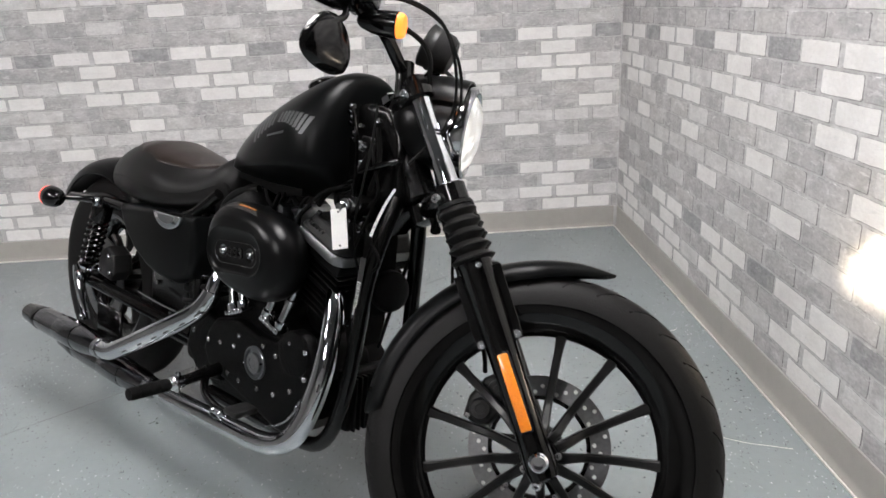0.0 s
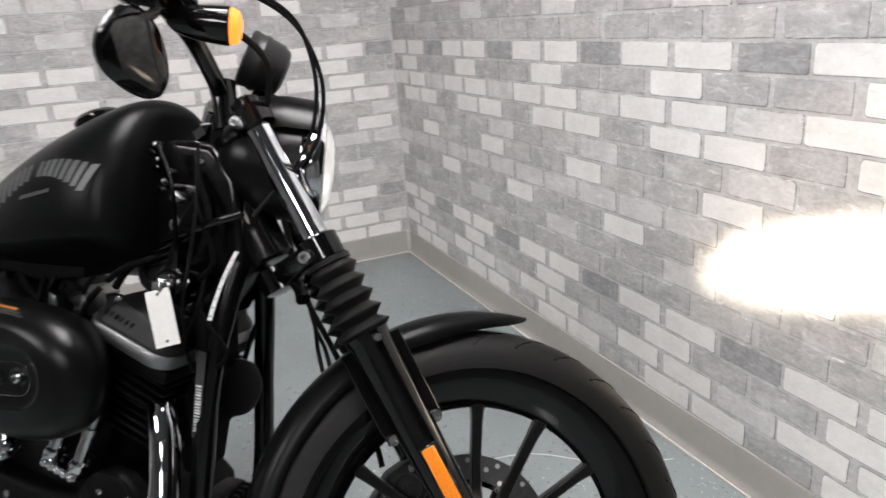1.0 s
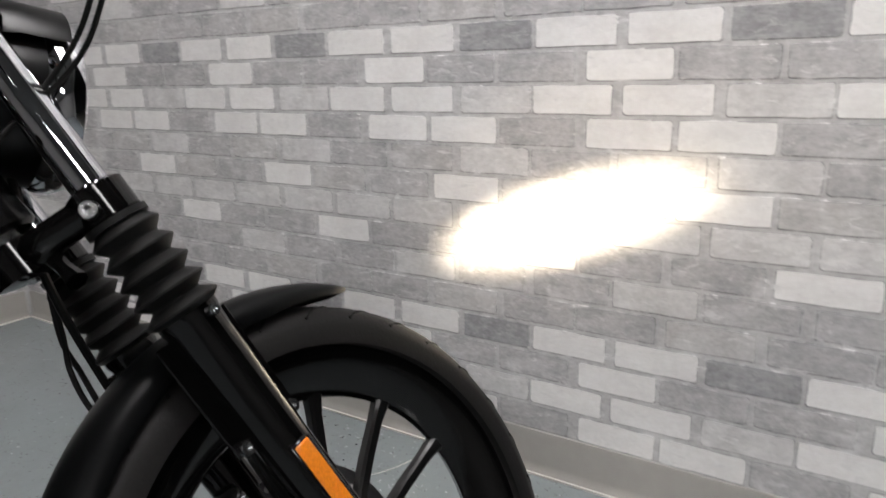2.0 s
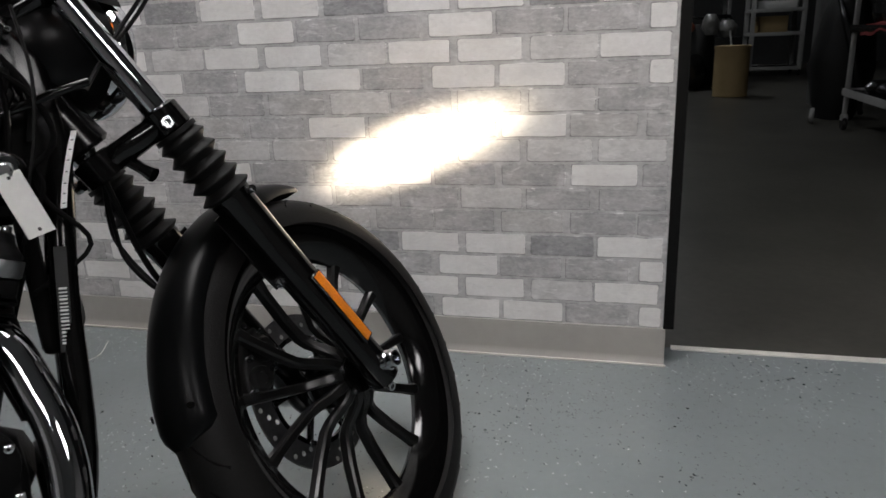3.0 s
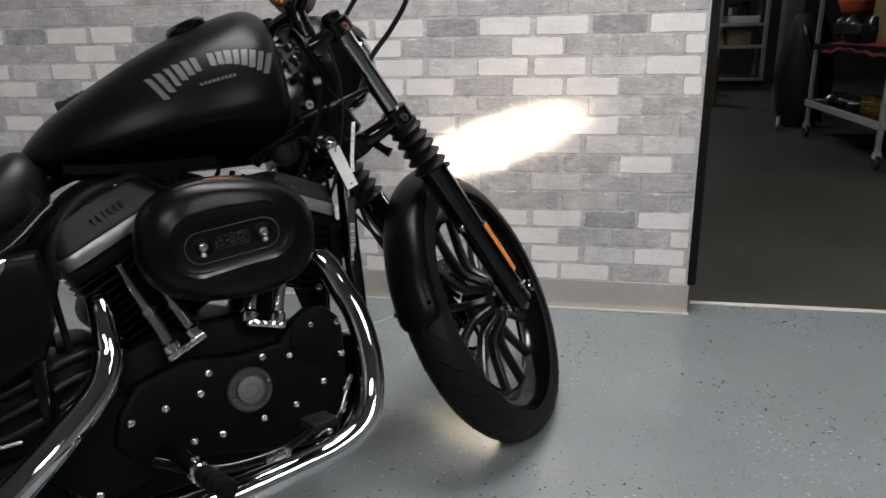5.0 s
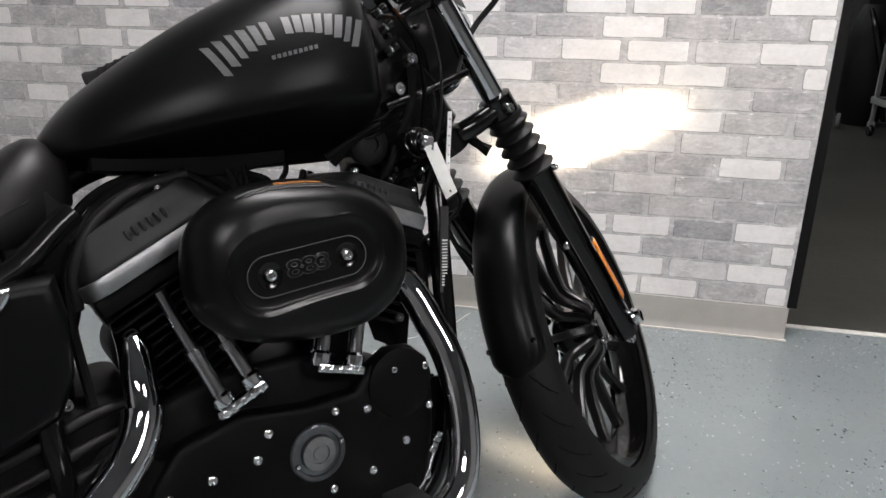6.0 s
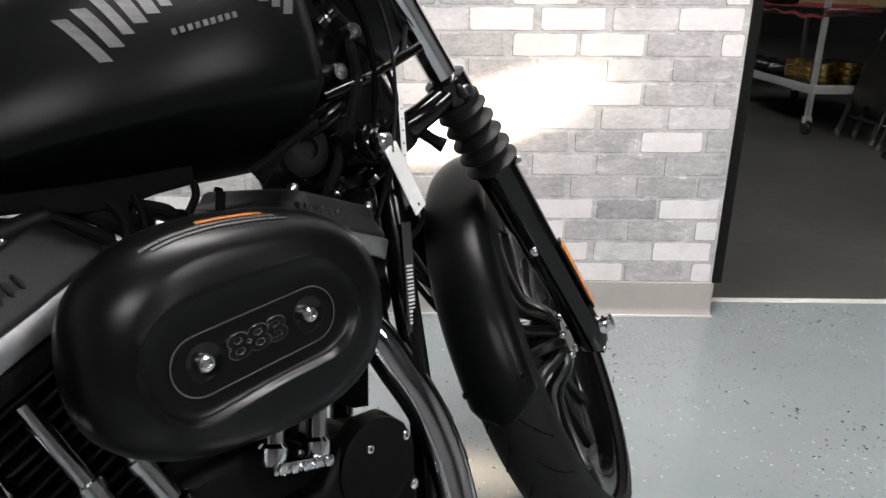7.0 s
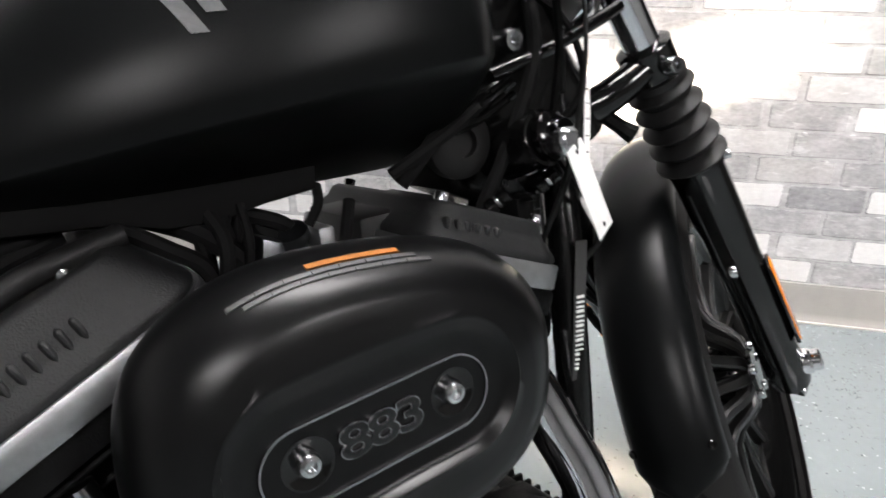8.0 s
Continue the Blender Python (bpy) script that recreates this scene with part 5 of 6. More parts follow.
def cylinder(lean, dx, dz, tall, more=0.0, ahead=0.0, low=0):
    """One cylinder with fins, head and rocker box, leant from the vertical; more, ahead: how much longer and further ahead the box is; low: fins left out at the foot."""
    base = Matrix.Translation((CX + dx, 0.0, CZ + dz)) @ Matrix.Rotation(radians(lean), 4, "Y")
    barrel = lathe([(0.050, 0.08), (0.050, 0.13 + low * 0.012), (0.070, 0.14 + low * 0.012), (0.074, 0.30)], (0, 0, 0), (0, 0, 1), 32)
    barrel.transform(base)
    cyl = part("cylinder", barrel, M["wrinkle"], bike, "black finned engine cylinder")
    for k in range(low, 11):
        u = 0.125 + k * 0.0135
        w = 0.072 + (0.006 if k > 7 else 0.0) + more * 0.5
        b = box(-w + ahead * 0.5, w + ahead * 0.5, -0.088 - (0.01 if k > 6 else 0), 0.088, u, u + 0.0045, 0.0018, 1)
        b.transform(base)
        part("fin", b, M["wrinkle"], cyl)
    b = box(-0.076 - more * 0.8 + ahead, 0.076 + more * 0.8 + ahead, -0.105, 0.10, 0.268, 0.292, 0.006, 2)
    b.transform(base)
    part("cylinder_head", b, M["wrinkle"], cyl)
    part("rocker_band", slab(base, [(0.076 + more, 0.116, 0.03, 0.2925), (0.077 + more, 0.117, 0.03, 0.294), (0.077 + more, 0.117, 0.03, 0.3115), (0.076 + more, 0.116, 0.03, 0.313)], ahead), M["alum"], cyl, "bare aluminium rocker band")
    part("rocker_cover", slab(base, [(0.073 + more, 0.113, 0.03, 0.3125), (0.074 + more, 0.114, 0.03, 0.316), (0.073 + more, 0.113, 0.03, 0.320), (0.064 + more, 0.104, 0.026, 0.329 + tall * 0.4), (0.062 + more, 0.102, 0.025, 0.332 + tall * 0.5), (0.060 + more * 0.7, 0.100, 0.024, 0.338 + tall), (0.056 + more * 0.7, 0.096, 0.022, 0.3415 + tall)], ahead), M["rocker"], cyl, "black rocker cover")
    for k in range(6):
        b = box(-0.052 + more * 1.9 + k * 0.0095, -0.0472 + more * 1.9 + k * 0.0095, -0.1085, -0.0985, 0.324, 0.3315 + tall * 0.55, 0.0018, 1)
        b.transform(base)
        part("rocker_rib", b, M["rocker"], cyl)
    for x in (-0.048 + more, 0.05):
        for y in (-0.088, 0.07):
            b = bolt((x, y, 0.341 + tall), (0, 0, 1), 0.0058, 0.007)
            b.transform(base)
            part("rocker_bolt", b, M["steel"], cyl)
    return cyl


cylinder(-25, -0.007, 0.0114, 0.020, 0.021, 0.010)
cylinder(22.5, 0.057, 0.013, 0.004, low=2)
# pushrod tubes with chrome clips, two to each cylinder
for foot, head in (((0.781, 0.421), (0.733, 0.567)), ((0.819, 0.437), (0.776, 0.55)), ((0.909, 0.44), (0.955, 0.56)), ((0.956, 0.425), (0.999, 0.55))):
    f, h = Vector((foot[0], -0.128, foot[1])), Vector((head[0], -0.108, head[1]))
    rod = part("pushrod_tube", tube([f, f.lerp(h, 0.45)], 0.0105, 14, 1, tube([f.lerp(h, 0.40), h], 0.0082, 14, 1)), M["rod"], bike, "chrome pushrod tube")
    part("pushrod_cup", lathe([(0.013, -0.006), (0.0145, 0.0), (0.0145, 0.010), (0.011, 0.014)], f, h - f, 18), M["chrome"], rod)
    part("pushrod_clip", lathe([(0.0118, 0), (0.0118, 0.010)], f.lerp(h, 0.42), h - f, 18), M["steel"], rod)
for x, z in ((0.801, 0.422), (0.933, 0.425)):
    tb = box(-0.034, 0.034, -0.143, -0.112, -0.006, 0.006, 0.003, 2)
    at = Matrix.Translation((x, 0, z)) @ Matrix.Rotation(radians(-22 if x < CX else 18), 4, "Y")
    tb.transform(at)
    block = part("tappet_block", tb, M["chrome"], bike, "chrome tappet guide")
    for k in range(5):
        nut = lathe([(0.0052, 0), (0.0052, 0.003), (0.003, 0.004)], (-0.026 + k * 0.013, -0.143, 0), (0, -1, 0), 6)
        nut.transform(at)
        part("guide_nut", nut, M["screw"], block, "", 20)

# ---- battery box, gearbox and lines behind the engine ----
box_b = box(0.31, 0.632, -0.088, 0.088, 0.24, 0.60, 0.02, 3)
part("battery_box", box_b, M["frame"], bike, "black battery box")
part("gearbox", box(0.52, 0.70, -0.10, 0.10, 0.22, 0.46, 0.025, 3), M["wrinkle"], bike, "black gearbox end")
for z, y, r_ in ((0.445, -0.098, 0.007), (0.415, -0.102, 0.0065), (0.385, -0.10, 0.007)):
    part("oil_line", tube([(0.50, y + 0.02, z - 0.03), (0.53, y - 0.004, z - 0.034), (0.58, y - 0.012, z - 0.022), (0.64, y - 0.006, z - 0.004), (0.70, y + 0.006, z)], r_, 10, 6), M["boot"], bike)
for x, z in ((0.40, 0.40), (0.47, 0.33), (0.57, 0.44), (0.55, 0.30), (0.62, 0.46)):
    part("fitting", bolt((x, -0.10, z), (0, -1, 0.1), 0.0065, 0.014), M["steel"], bike)
part("regulator", box(1.075, 1.115, -0.065, 0.065, 0.22, 0.35, 0.008, 2), M["wrinkle"], bike, "black finned regulator")
for k in range(9):
    part("regulator_fin", box(1.113, 1.13, -0.058 + k * 0.0145, -0.053 + k * 0.0145, 0.226, 0.344, 0.001, 1), M["wrinkle"], bike)
part("seat_lug", prism([(0.60, 0.50), (0.636, 0.505), (0.652, 0.55), (0.668, 0.60), (0.668, 0.635), (0.66, 0.67), (0.64, 0.70), (0.60, 0.70)], -0.075, 0.075, 0.006, 2), M["matte"], bike)
part("rear_engine_mount", prism([(0.645, 0.40), (0.74, 0.40), (0.74, 0.445), (0.71, 0.455), (0.65, 0.45)], -0.055, 0.055, 0.008, 2), M["frame"], bike)
part("neck_cover", prism([(1.03, 0.71), (1.12, 0.70), (1.15, 0.76), (1.14, 0.85), (1.10, 0.90), (1.03, 0.92)], -0.026, 0.026, 0.01, 3), M["frame"], bike, "black cover behind the steering head")
part("coil_bracket", box(1.112, 1.136, -0.056, 0.030, 0.475, 0.655, 0.010, 2), M["matte"], bike, "black bracket between the down tubes")
part("neck_casting", prism([(1.05, 0.672), (1.10, 0.645), (1.15, 0.648), (1.176, 0.69), (1.196, 0.735), (1.192, 0.79), (1.186, 0.85), (1.15, 0.90), (1.08, 0.91), (1.045, 0.90), (1.035, 0.78)], -0.044, 0.044, 0.012, 3), M["frame"], bike, "black cast frame neck")
# black drum added to block the bright gap behind the rear cylinder
part("gap_filler", lathe([(0.02, -0.066), (0.036, -0.062), (0.040, -0.05), (0.040, 0.05), (0.03, 0.066)], (0.718, 0, 0.492), (0, 1, 0), 28), M["wrinkle"], bike)
part("wiring_trough", prism([(0.69, 0.735), (0.69, 0.712), (0.74, 0.706), (0.785, 0.702), (0.82, 0.692), (0.855, 0.690), (0.885, 0.696), (0.925, 0.699), (0.93, 0.735)], -0.066, 0.066, 0.006, 2), M["matte"], bike, "black wiring trough under the tank")
part("case_front", prism([(1.0, 0.33), (1.06, 0.32), (1.078, 0.35), (1.07, 0.375), (1.04, 0.392), (1.0, 0.40)], -0.105, 0.03, 0.008, 2), M["wrinkle"], bike)
part("engine_mount", prism([(1.072, 0.40), (1.09, 0.395), (1.102, 0.45), (1.09, 0.54), (1.05, 0.57), (1.05, 0.49)], -0.045, 0.045, 0.010, 3), M["matte"], bike, "black front engine mount")
part("mount_bolt", bolt((1.075, -0.045, 0.45), (0, -1, 0), 0.009, 0.009), M["steel"], bike)

# ---- air cleaner ----
ac = Vector((0.897, 0, 0.580))
badge = Vector((0.892, 0, 0.578))
TIP, BTIP = radians(-5), radians(4)


def oval(k, y, mixed=0.0, grow=0.0, fade=0.0, spill=0.0):
    """A ring of the cover's outline: rounded oval that turns into a slot shape as mixed goes to 1; fade, spill: how far the ring sinks and widens away from the lower front."""
    loop = []
    half, e = 0.051, 2.45
    for u in np.linspace(0, 2 * math.pi, 128, endpoint=False):
        a = math.atan2(0.097 * math.sin(u), 0.147 * math.cos(u))
        c, n = math.cos(a), math.sin(a)
        low = 0.5 + 0.5 * math.cos(a + 1.3)
        r = 0.0265 + grow + spill * (1 - low)
        big = k * (abs(c / (0.147 if c > 0 else 0.141)) ** e + abs(n / (0.100 if n > 0 else 0.098)) ** e) ** (-1 / e)
        if abs(n) > 1e-6 and abs(c / n) * r <= half:
            slot = r / abs(n)
        else:
            slot = half * abs(c) + math.sqrt(max(0.0, r * r - (half * n) ** 2))
        p = ac.xz + big * Vector((math.cos(a + TIP), math.sin(a + TIP)))
        q = badge.xz + slot * Vector((math.cos(a + BTIP), math.sin(a + BTIP)))
        v = p.lerp(q, mixed)
        loop.append(Vector((v.x, y + fade * (1 - low), v.y)))
    return loop


back = [oval(0.72, -0.072), oval(0.80, -0.088), oval(0.89, -0.103), oval(0.955, -0.118), oval(0.988, -0.130), oval(1.0, -0.140), oval(0.995, -0.148), oval(0.975, -0.1575), oval(0.94, -0.1665), oval(0.89, -0.1745), oval(0.83, -0.181), oval(0.77, -0.1855, 0.03), oval(0.74, -0.1868, 0.08, 0.0165, 0.0, 0.012), oval(0.68, -0.1888, 0.3, 0.0165, 0.0004, 0.012), oval(0.62, -0.1905, 0.65, 0.0165, 0.001, 0.012), oval(0.5, -0.1918, 0.95, 0.0165, 0.0018, 0.012), oval(0.5, -0.1922, 1.0, 0.0155, 0.0022, 0.011), oval(0.5, -0.1915, 1.0, 0.0145, 0.0022, 0.010), oval(0.5, -0.1870, 1.0, 0.0125, 0.0008, 0.005), oval(0.5, -0.1850, 1.0, 0.0110, 0.0, 0.001), oval(0.5, -0.1842, 1.0, 0.007), oval(0.5, -0.1838, 1.0, 0.002), oval(0.5, -0.183, 1.0, -0.006)]
air = part("air_cleaner", rings(back), M["satin"], bike, "satin black oval air cleaner cover", 50)
air.location = (-0.007, -0.014, -0.001)
rim = [oval(0.5, -0.1835, 1.0, -0.0015), oval(0.5, -0.1852, 1.0, -0.0018), oval(0.5, -0.1852, 1.0, -0.0032), oval(0.5, -0.1832, 1.0, -0.0034)]
part("badge_rim", rings(rim, True, False), M["badge"], air, "fine dull metal rim of the badge")
for x, z in ((0.845, 0.575), (0.942, 0.582)):
    part("cover_bolt", lathe([(0.0076, 0), (0.0075, 0.002), (0.0062, 0.0042), (0.0038, 0.005), (0.0036, 0.0025)], (x, -0.183, z), (0, -1, 0), 20), M["steel"], air, "bright socket bolt")
    part("bolt_dish", lathe([(0.016, 0), (0.016, 0.0006), (0.014, 0.0006), (0.0135, 0.0003)], (x, -0.183, z), (0, -1, 0), 24), M["gloss"], air)


def letters(text, size, depth, m, material, parent, name, bold=0.0):
    """Raised characters in the built-in font, lying in the x-y plane of m."""
    cu = bpy.data.curves.new(name, "FONT")
    cu.body, cu.size, cu.extrude, cu.align_x, cu.align_y = text, size, depth, "CENTER", "CENTER"
    cu.offset = bold
    tmp = bpy.data.objects.new(name, cu)
    scene.collection.objects.link(tmp)
    dg = bpy.context.evaluated_depsgraph_get()
    me = bpy.data.meshes.new_from_object(tmp.evaluated_get(dg))
    bpy.data.objects.remove(tmp)
    bpy.data.curves.remove(cu)
    me.transform(m)
    me.materials.clear()
    me.materials.append(material)
    ob = new(name, me)
    ob.parent = parent
    return ob


for k, ch in enumerate("883"):
    at = Vector((0.892 + (k - 1) * 0.0182 * math.cos(BTIP), -0.1842, 0.5785 + (k - 1) * 0.0182 * math.sin(BTIP)))
    turn = Matrix.Rotation(-BTIP, 4, "Y") @ Matrix.Rotation(radians(90), 4, "X") @ Matrix.Diagonal((1.12, 0.76, 1.0, 1))
    digit = letters(ch, 0.037, 0.0012, Matrix.Translation(at) @ turn, M["badge"], air, "number", 0.0012)
    letters(ch, 0.037, 0.0012, Matrix.Translation(at + Vector((0, -0.0007, 0))) @ turn, M["gloss"], digit, "number_face", 0.0003)
# warning stripe and faint print on top
def cover_label(name, ka, ya, kb, yb, x0, x1, material, label=""):
    """A thin strip laid on the cover between two of its rings."""
    edges = []
    for k, y in ((ka, ya), (kb, yb)):
        ring = sorted((p.x, p.z) for p in oval(k, y) if p.z > ac.z)
        edges.append([Vector((x, y, float(np.interp(x, [a for a, _ in ring], [c for _, c in ring])))) for x in np.linspace(x0, x1, 7)])
    up = Vector((0, -0.0006, 0.0008))
    loops = [[p + up, q + up, q - up, p - up] for p, q in zip(*edges)]
    return part(name, rings(loops), material, air, label, 0)


cover_label("warning_label", 0.962, -0.161, 0.945, -0.1655, 0.870, 0.928, M["warn"], "orange warning stripe")
for k in range(7):
    cover_label("printed_label", 0.936, -0.1672, 0.920, -0.1697, 0.822 + k * 0.0165, 0.838 + k * 0.0165, M["faint"])
    cover_label("printed_label", 0.912, -0.1710, 0.897, -0.1734, 0.830 + k * 0.0165, 0.846 + k * 0.0165, M["faint"])
part("intake", tube([(0.87, -0.105, 0.60), (0.865, -0.05, 0.60), (0.865, 0.03, 0.595)], 0.04, 20, 4), M["wrinkle"], bike)
part("intake_horn", tube([(0.80, 0.01, 0.60), (0.93, 0.01, 0.60)], 0.025, 16, 1), M["alum"], bike)


# ---- exhaust ----
def pipe(name, pts, r, steps=10):
    return part(name, tube(pts, r, 20, steps), M["chrome"], bike, "chrome exhaust pipe")


front_pts = [(1.035, -0.05, 0.535), (1.075, -0.08, 0.507), (1.096, -0.105, 0.447), (1.108, -0.126, 0.393), (1.108, -0.146, 0.33), (1.094, -0.165, 0.265), (1.064, -0.18, 0.218), (1.004, -0.187, 0.194), (0.92, -0.19, 0.187), (0.75, -0.195, 0.18), (0.52, -0.195, 0.17)]
rear_pts = [(0.70, -0.06, 0.53), (0.698, -0.095, 0.505), (0.694, -0.118, 0.47), (0.689, -0.132, 0.43), (0.664, -0.15, 0.391), (0.604, -0.182, 0.347), (0.55, -0.204, 0.313), (0.47, -0.227, 0.266), (0.41, -0.238, 0.236), (0.35, -0.24, 0.23)]
fp = pipe("front_pipe", front_pts, 0.019)
rp = pipe("rear_pipe", rear_pts, 0.019)
# heat shields: a larger open shell over the outer side, with slots
for pts, lo, hi, owner in ((front_pts, 0.06, 0.97, fp), (rear_pts, 0.3, 0.97, rp)):
    path = smooth_path(pts, 10)
    n = len(path)
    seg = path[int(lo * n):int(hi * n)]
    loops = []
    for i, p in enumerate(seg):
        d = (seg[min(i + 1, len(seg) - 1)] - seg[max(i - 1, 0)]).normalized()
        out = Vector((0, -1, 0))
        out = (out - d * out.dot(d)).normalized()
        side = d.cross(out)
        ang = np.linspace(-1.9, 1.9, 15)
        row = [p + 0.0232 * (math.cos(a) * out + math.sin(a) * side) for a in ang]
        row2 = [p + 0.0217 * (math.cos(a) * out + math.sin(a) * side) for a in ang[::-1]]
        loops.append(row + row2)
    sh = part("heat_shield", rings(loops), M["chrome"], owner, "chrome heat shield")
    for i in (range(4, 34, 7) if owner is fp else range(6, 48, 6)):
        p, d = seg[i], (seg[i + 1] - seg[i - 1]).normalized()
        out = (Vector((0, -1, 0)) - d * Vector((0, -1, 0)).dot(d)).normalized()
        side = d.cross(out)
        c = p + 0.0222 * (math.cos(-0.75) * out + math.sin(-0.75) * side)
        part("shield_slot", tube([c - d * 0.008, c + d * 0.008], 0.0022, 8, 1), M["ink"], owner)


def muffler(x0, x1, y, z0, z1):
    a, c = Vector((x0, y, z0)), Vector((x1, y, z1))
    d = c - a
    L = d.length
    b = lathe([(0.02, 0), (0.024, 0.01), (0.028, 0.04), (0.034, 0.09), (0.0355, 0.15), (0.0355, L - 0.16), (0.033, L - 0.08), (0.027, L - 0.02), (0.025, L), (0.021, L), (0.021, L - 0.04), (0.003, L - 0.045)], a, d, 32)
    mf = part("muffler", b, M["muffler"], bike, "chrome slash-tipped muffler")
    part("muffler_clamp", lathe([(0.0245, 0.012), (0.027, 0.014), (0.027, 0.03), (0.0245, 0.032)], a, d, 24), M["steel"], mf)
    part("muffler_tip", lathe([(0.034, L - 0.105), (0.0352, L - 0.10), (0.0318, L - 0.06), (0.0285, L - 0.022), (0.0268, L + 0.001), (0.0195, L + 0.001), (0.0195, L - 0.03), (0.004, L - 0.032)], a, d, 28), M["gloss"], mf, "black muffler end")
    part("muffler_shield", lathe([(0.0362, 0.14), (0.0372, 0.145), (0.0372, 0.25), (0.0362, 0.255)], a, d, 32), M["muffler"], mf)
    return mf


muffler(0.38, -0.11, -0.24, 0.231, 0.212)
muffler(0.56, 0.03, -0.196, 0.17, 0.16)
part("muffler_bracket", box(0.16, 0.30, -0.165, -0.155, 0.15, 0.30, 0.004, 1), M["gloss"], bike)

# ---- pegs and brake pedal ----
peg_at, peg_out = Vector((0.757, -0.258, 0.264)), Vector((0.09, -1, 0.02))
peg = part("foot_peg", lathe([(0.007, 0.0), (0.011, 0.008), (0.0145, 0.02), (0.0145, 0.035), (0.0135, 0.037), (0.0145, 0.039), (0.0145, 0.058), (0.0135, 0.06), (0.0145, 0.062), (0.0145, 0.082), (0.0135, 0.084), (0.0145, 0.086), (0.0145, 0.098), (0.013, 0.106), (0.005, 0.108)], peg_at, peg_out, 18), M["matte"], bike, "black rubber foot peg")
part("peg_joint", lathe([(0.008, -0.024), (0.015, -0.020), (0.0165, -0.008), (0.0165, 0.004), (0.012, 0.010), (0.008, 0.012)], peg_at, peg_out, 18), M["chrome"], peg, "chrome peg joint")
part("peg_pin", tube([peg_at + Vector((0, 0.010, -0.022)), peg_at + Vector((0, 0.010, 0.022))], 0.006, 10, 1), M["chrome"], peg)
part("peg_mount", tube([(0.735, -0.10, 0.268), (0.75, -0.17, 0.268), (0.757, -0.240, 0.264)], [0.017, 0.014, 0.012], 12, 3), M["gloss"], bike)
part("brake_pedal", tube([(0.72, -0.155, 0.265), (0.79, -0.20, 0.238), (0.89, -0.218, 0.235), (0.96, -0.22, 0.258)], [0.011, 0.009, 0.008, 0.008], 10, 6), M["gloss"], bike, "black brake pedal")
part("pedal_pad", box(0.94, 0.985, -0.25, -0.195, 0.255, 0.269, 0.004, 2), M["boot"], bike)

linkage = part("brake_line", tube([(1.052, -0.150, 0.275), (1.03, -0.158, 0.245), (1.0, -0.163, 0.225), (0.972, -0.165, 0.215)], 0.0024, 8, 6), M["steel"], bike, "thin steel brake line")
for x, z in ((1.053, 0.279), (1.062, 0.292)):
    part("line_fitting", lathe([(0.004, -0.008), (0.0065, -0.006), (0.0065, 0.0), (0.005, 0.001), (0.005, 0.008)], (x, -0.148, z), (0.5, -0.2, 0.8), 12), M["chrome"], linkage)
clevis = part("pedal_clevis", box(0.862, 0.905, -0.232, -0.216, 0.226, 0.240, 0.004, 2), M["chrome"], bike, "chrome pedal clevis")
for x in (0.87, 0.897):
    part("clevis_pin", lathe([(0.005, -0.010), (0.0055, 0.0), (0.0055, 0.010), (0.004, 0.012)], (x, -0.224, 0.233), (0, -1, 0), 12), M["steel"], clevis)

# ---- bits between tank and engine ----
coil_case = part("ignition_coil", box(0.96, 1.05, -0.05, 0.05, 0.635, 0.668, 0.006, 2), M["boot"], bike)
lock = part("ignition_switch", lathe([(0.026, -0.045), (0.027, 0.0), (0.024, 0.01), (0.018, 0.012)], (1.115, -0.085, 0.705), (0.15, -1, 0.25), 24), M["gloss"], bike, "black ignition switch")
part("switch_ring", lathe([(0.018, 0.01), (0.021, 0.013), (0.021, 0.019), (0.017, 0.022), (0.006, 0.022)], (1.115, -0.087, 0.705), (0.15, -1, 0.25), 20), M["gloss"], lock)
part("key_barrel", lathe([(0.0115, 0.018), (0.0125, 0.022), (0.0125, 0.029), (0.0105, 0.032), (0.004, 0.032)], (1.115, -0.087, 0.705), (0.15, -1, 0.25), 20), M["chrome"], lock)
part("key", box(1.105, 1.125, -0.128, -0.112, 0.694, 0.716, 0.004, 1), M["steel"], lock, "ignition key")
part("horn", lathe([(0.03, 0.02), (0.042, 0.012), (0.045, 0.0), (0.042, -0.008), (0.012, -0.012)], (1.146, 0.0, 0.53), (1, -0.2, 0.1), 28), M["wrinkle"], bike, "round black horn")
part("mount_boss", lathe([(0.03, 0), (0.03, 0.012), (0.022, 0.018), (0.012, 0.018), (0.012, 0.012)], (1.055, -0.05, 0.712), (0, -1, 0), 24), M["boot"], bike)
for k in range(3):
    part("rubber_rib", tube([(1.045, -0.066 - 0.002 * k, 0.742 - 0.010 * k), (1.075, -0.072, 0.750 - 0.010 * k), (1.108, -0.070, 0.764 - 0.010 * k)], 0.0035, 8, 5), M["gloss"], bike)
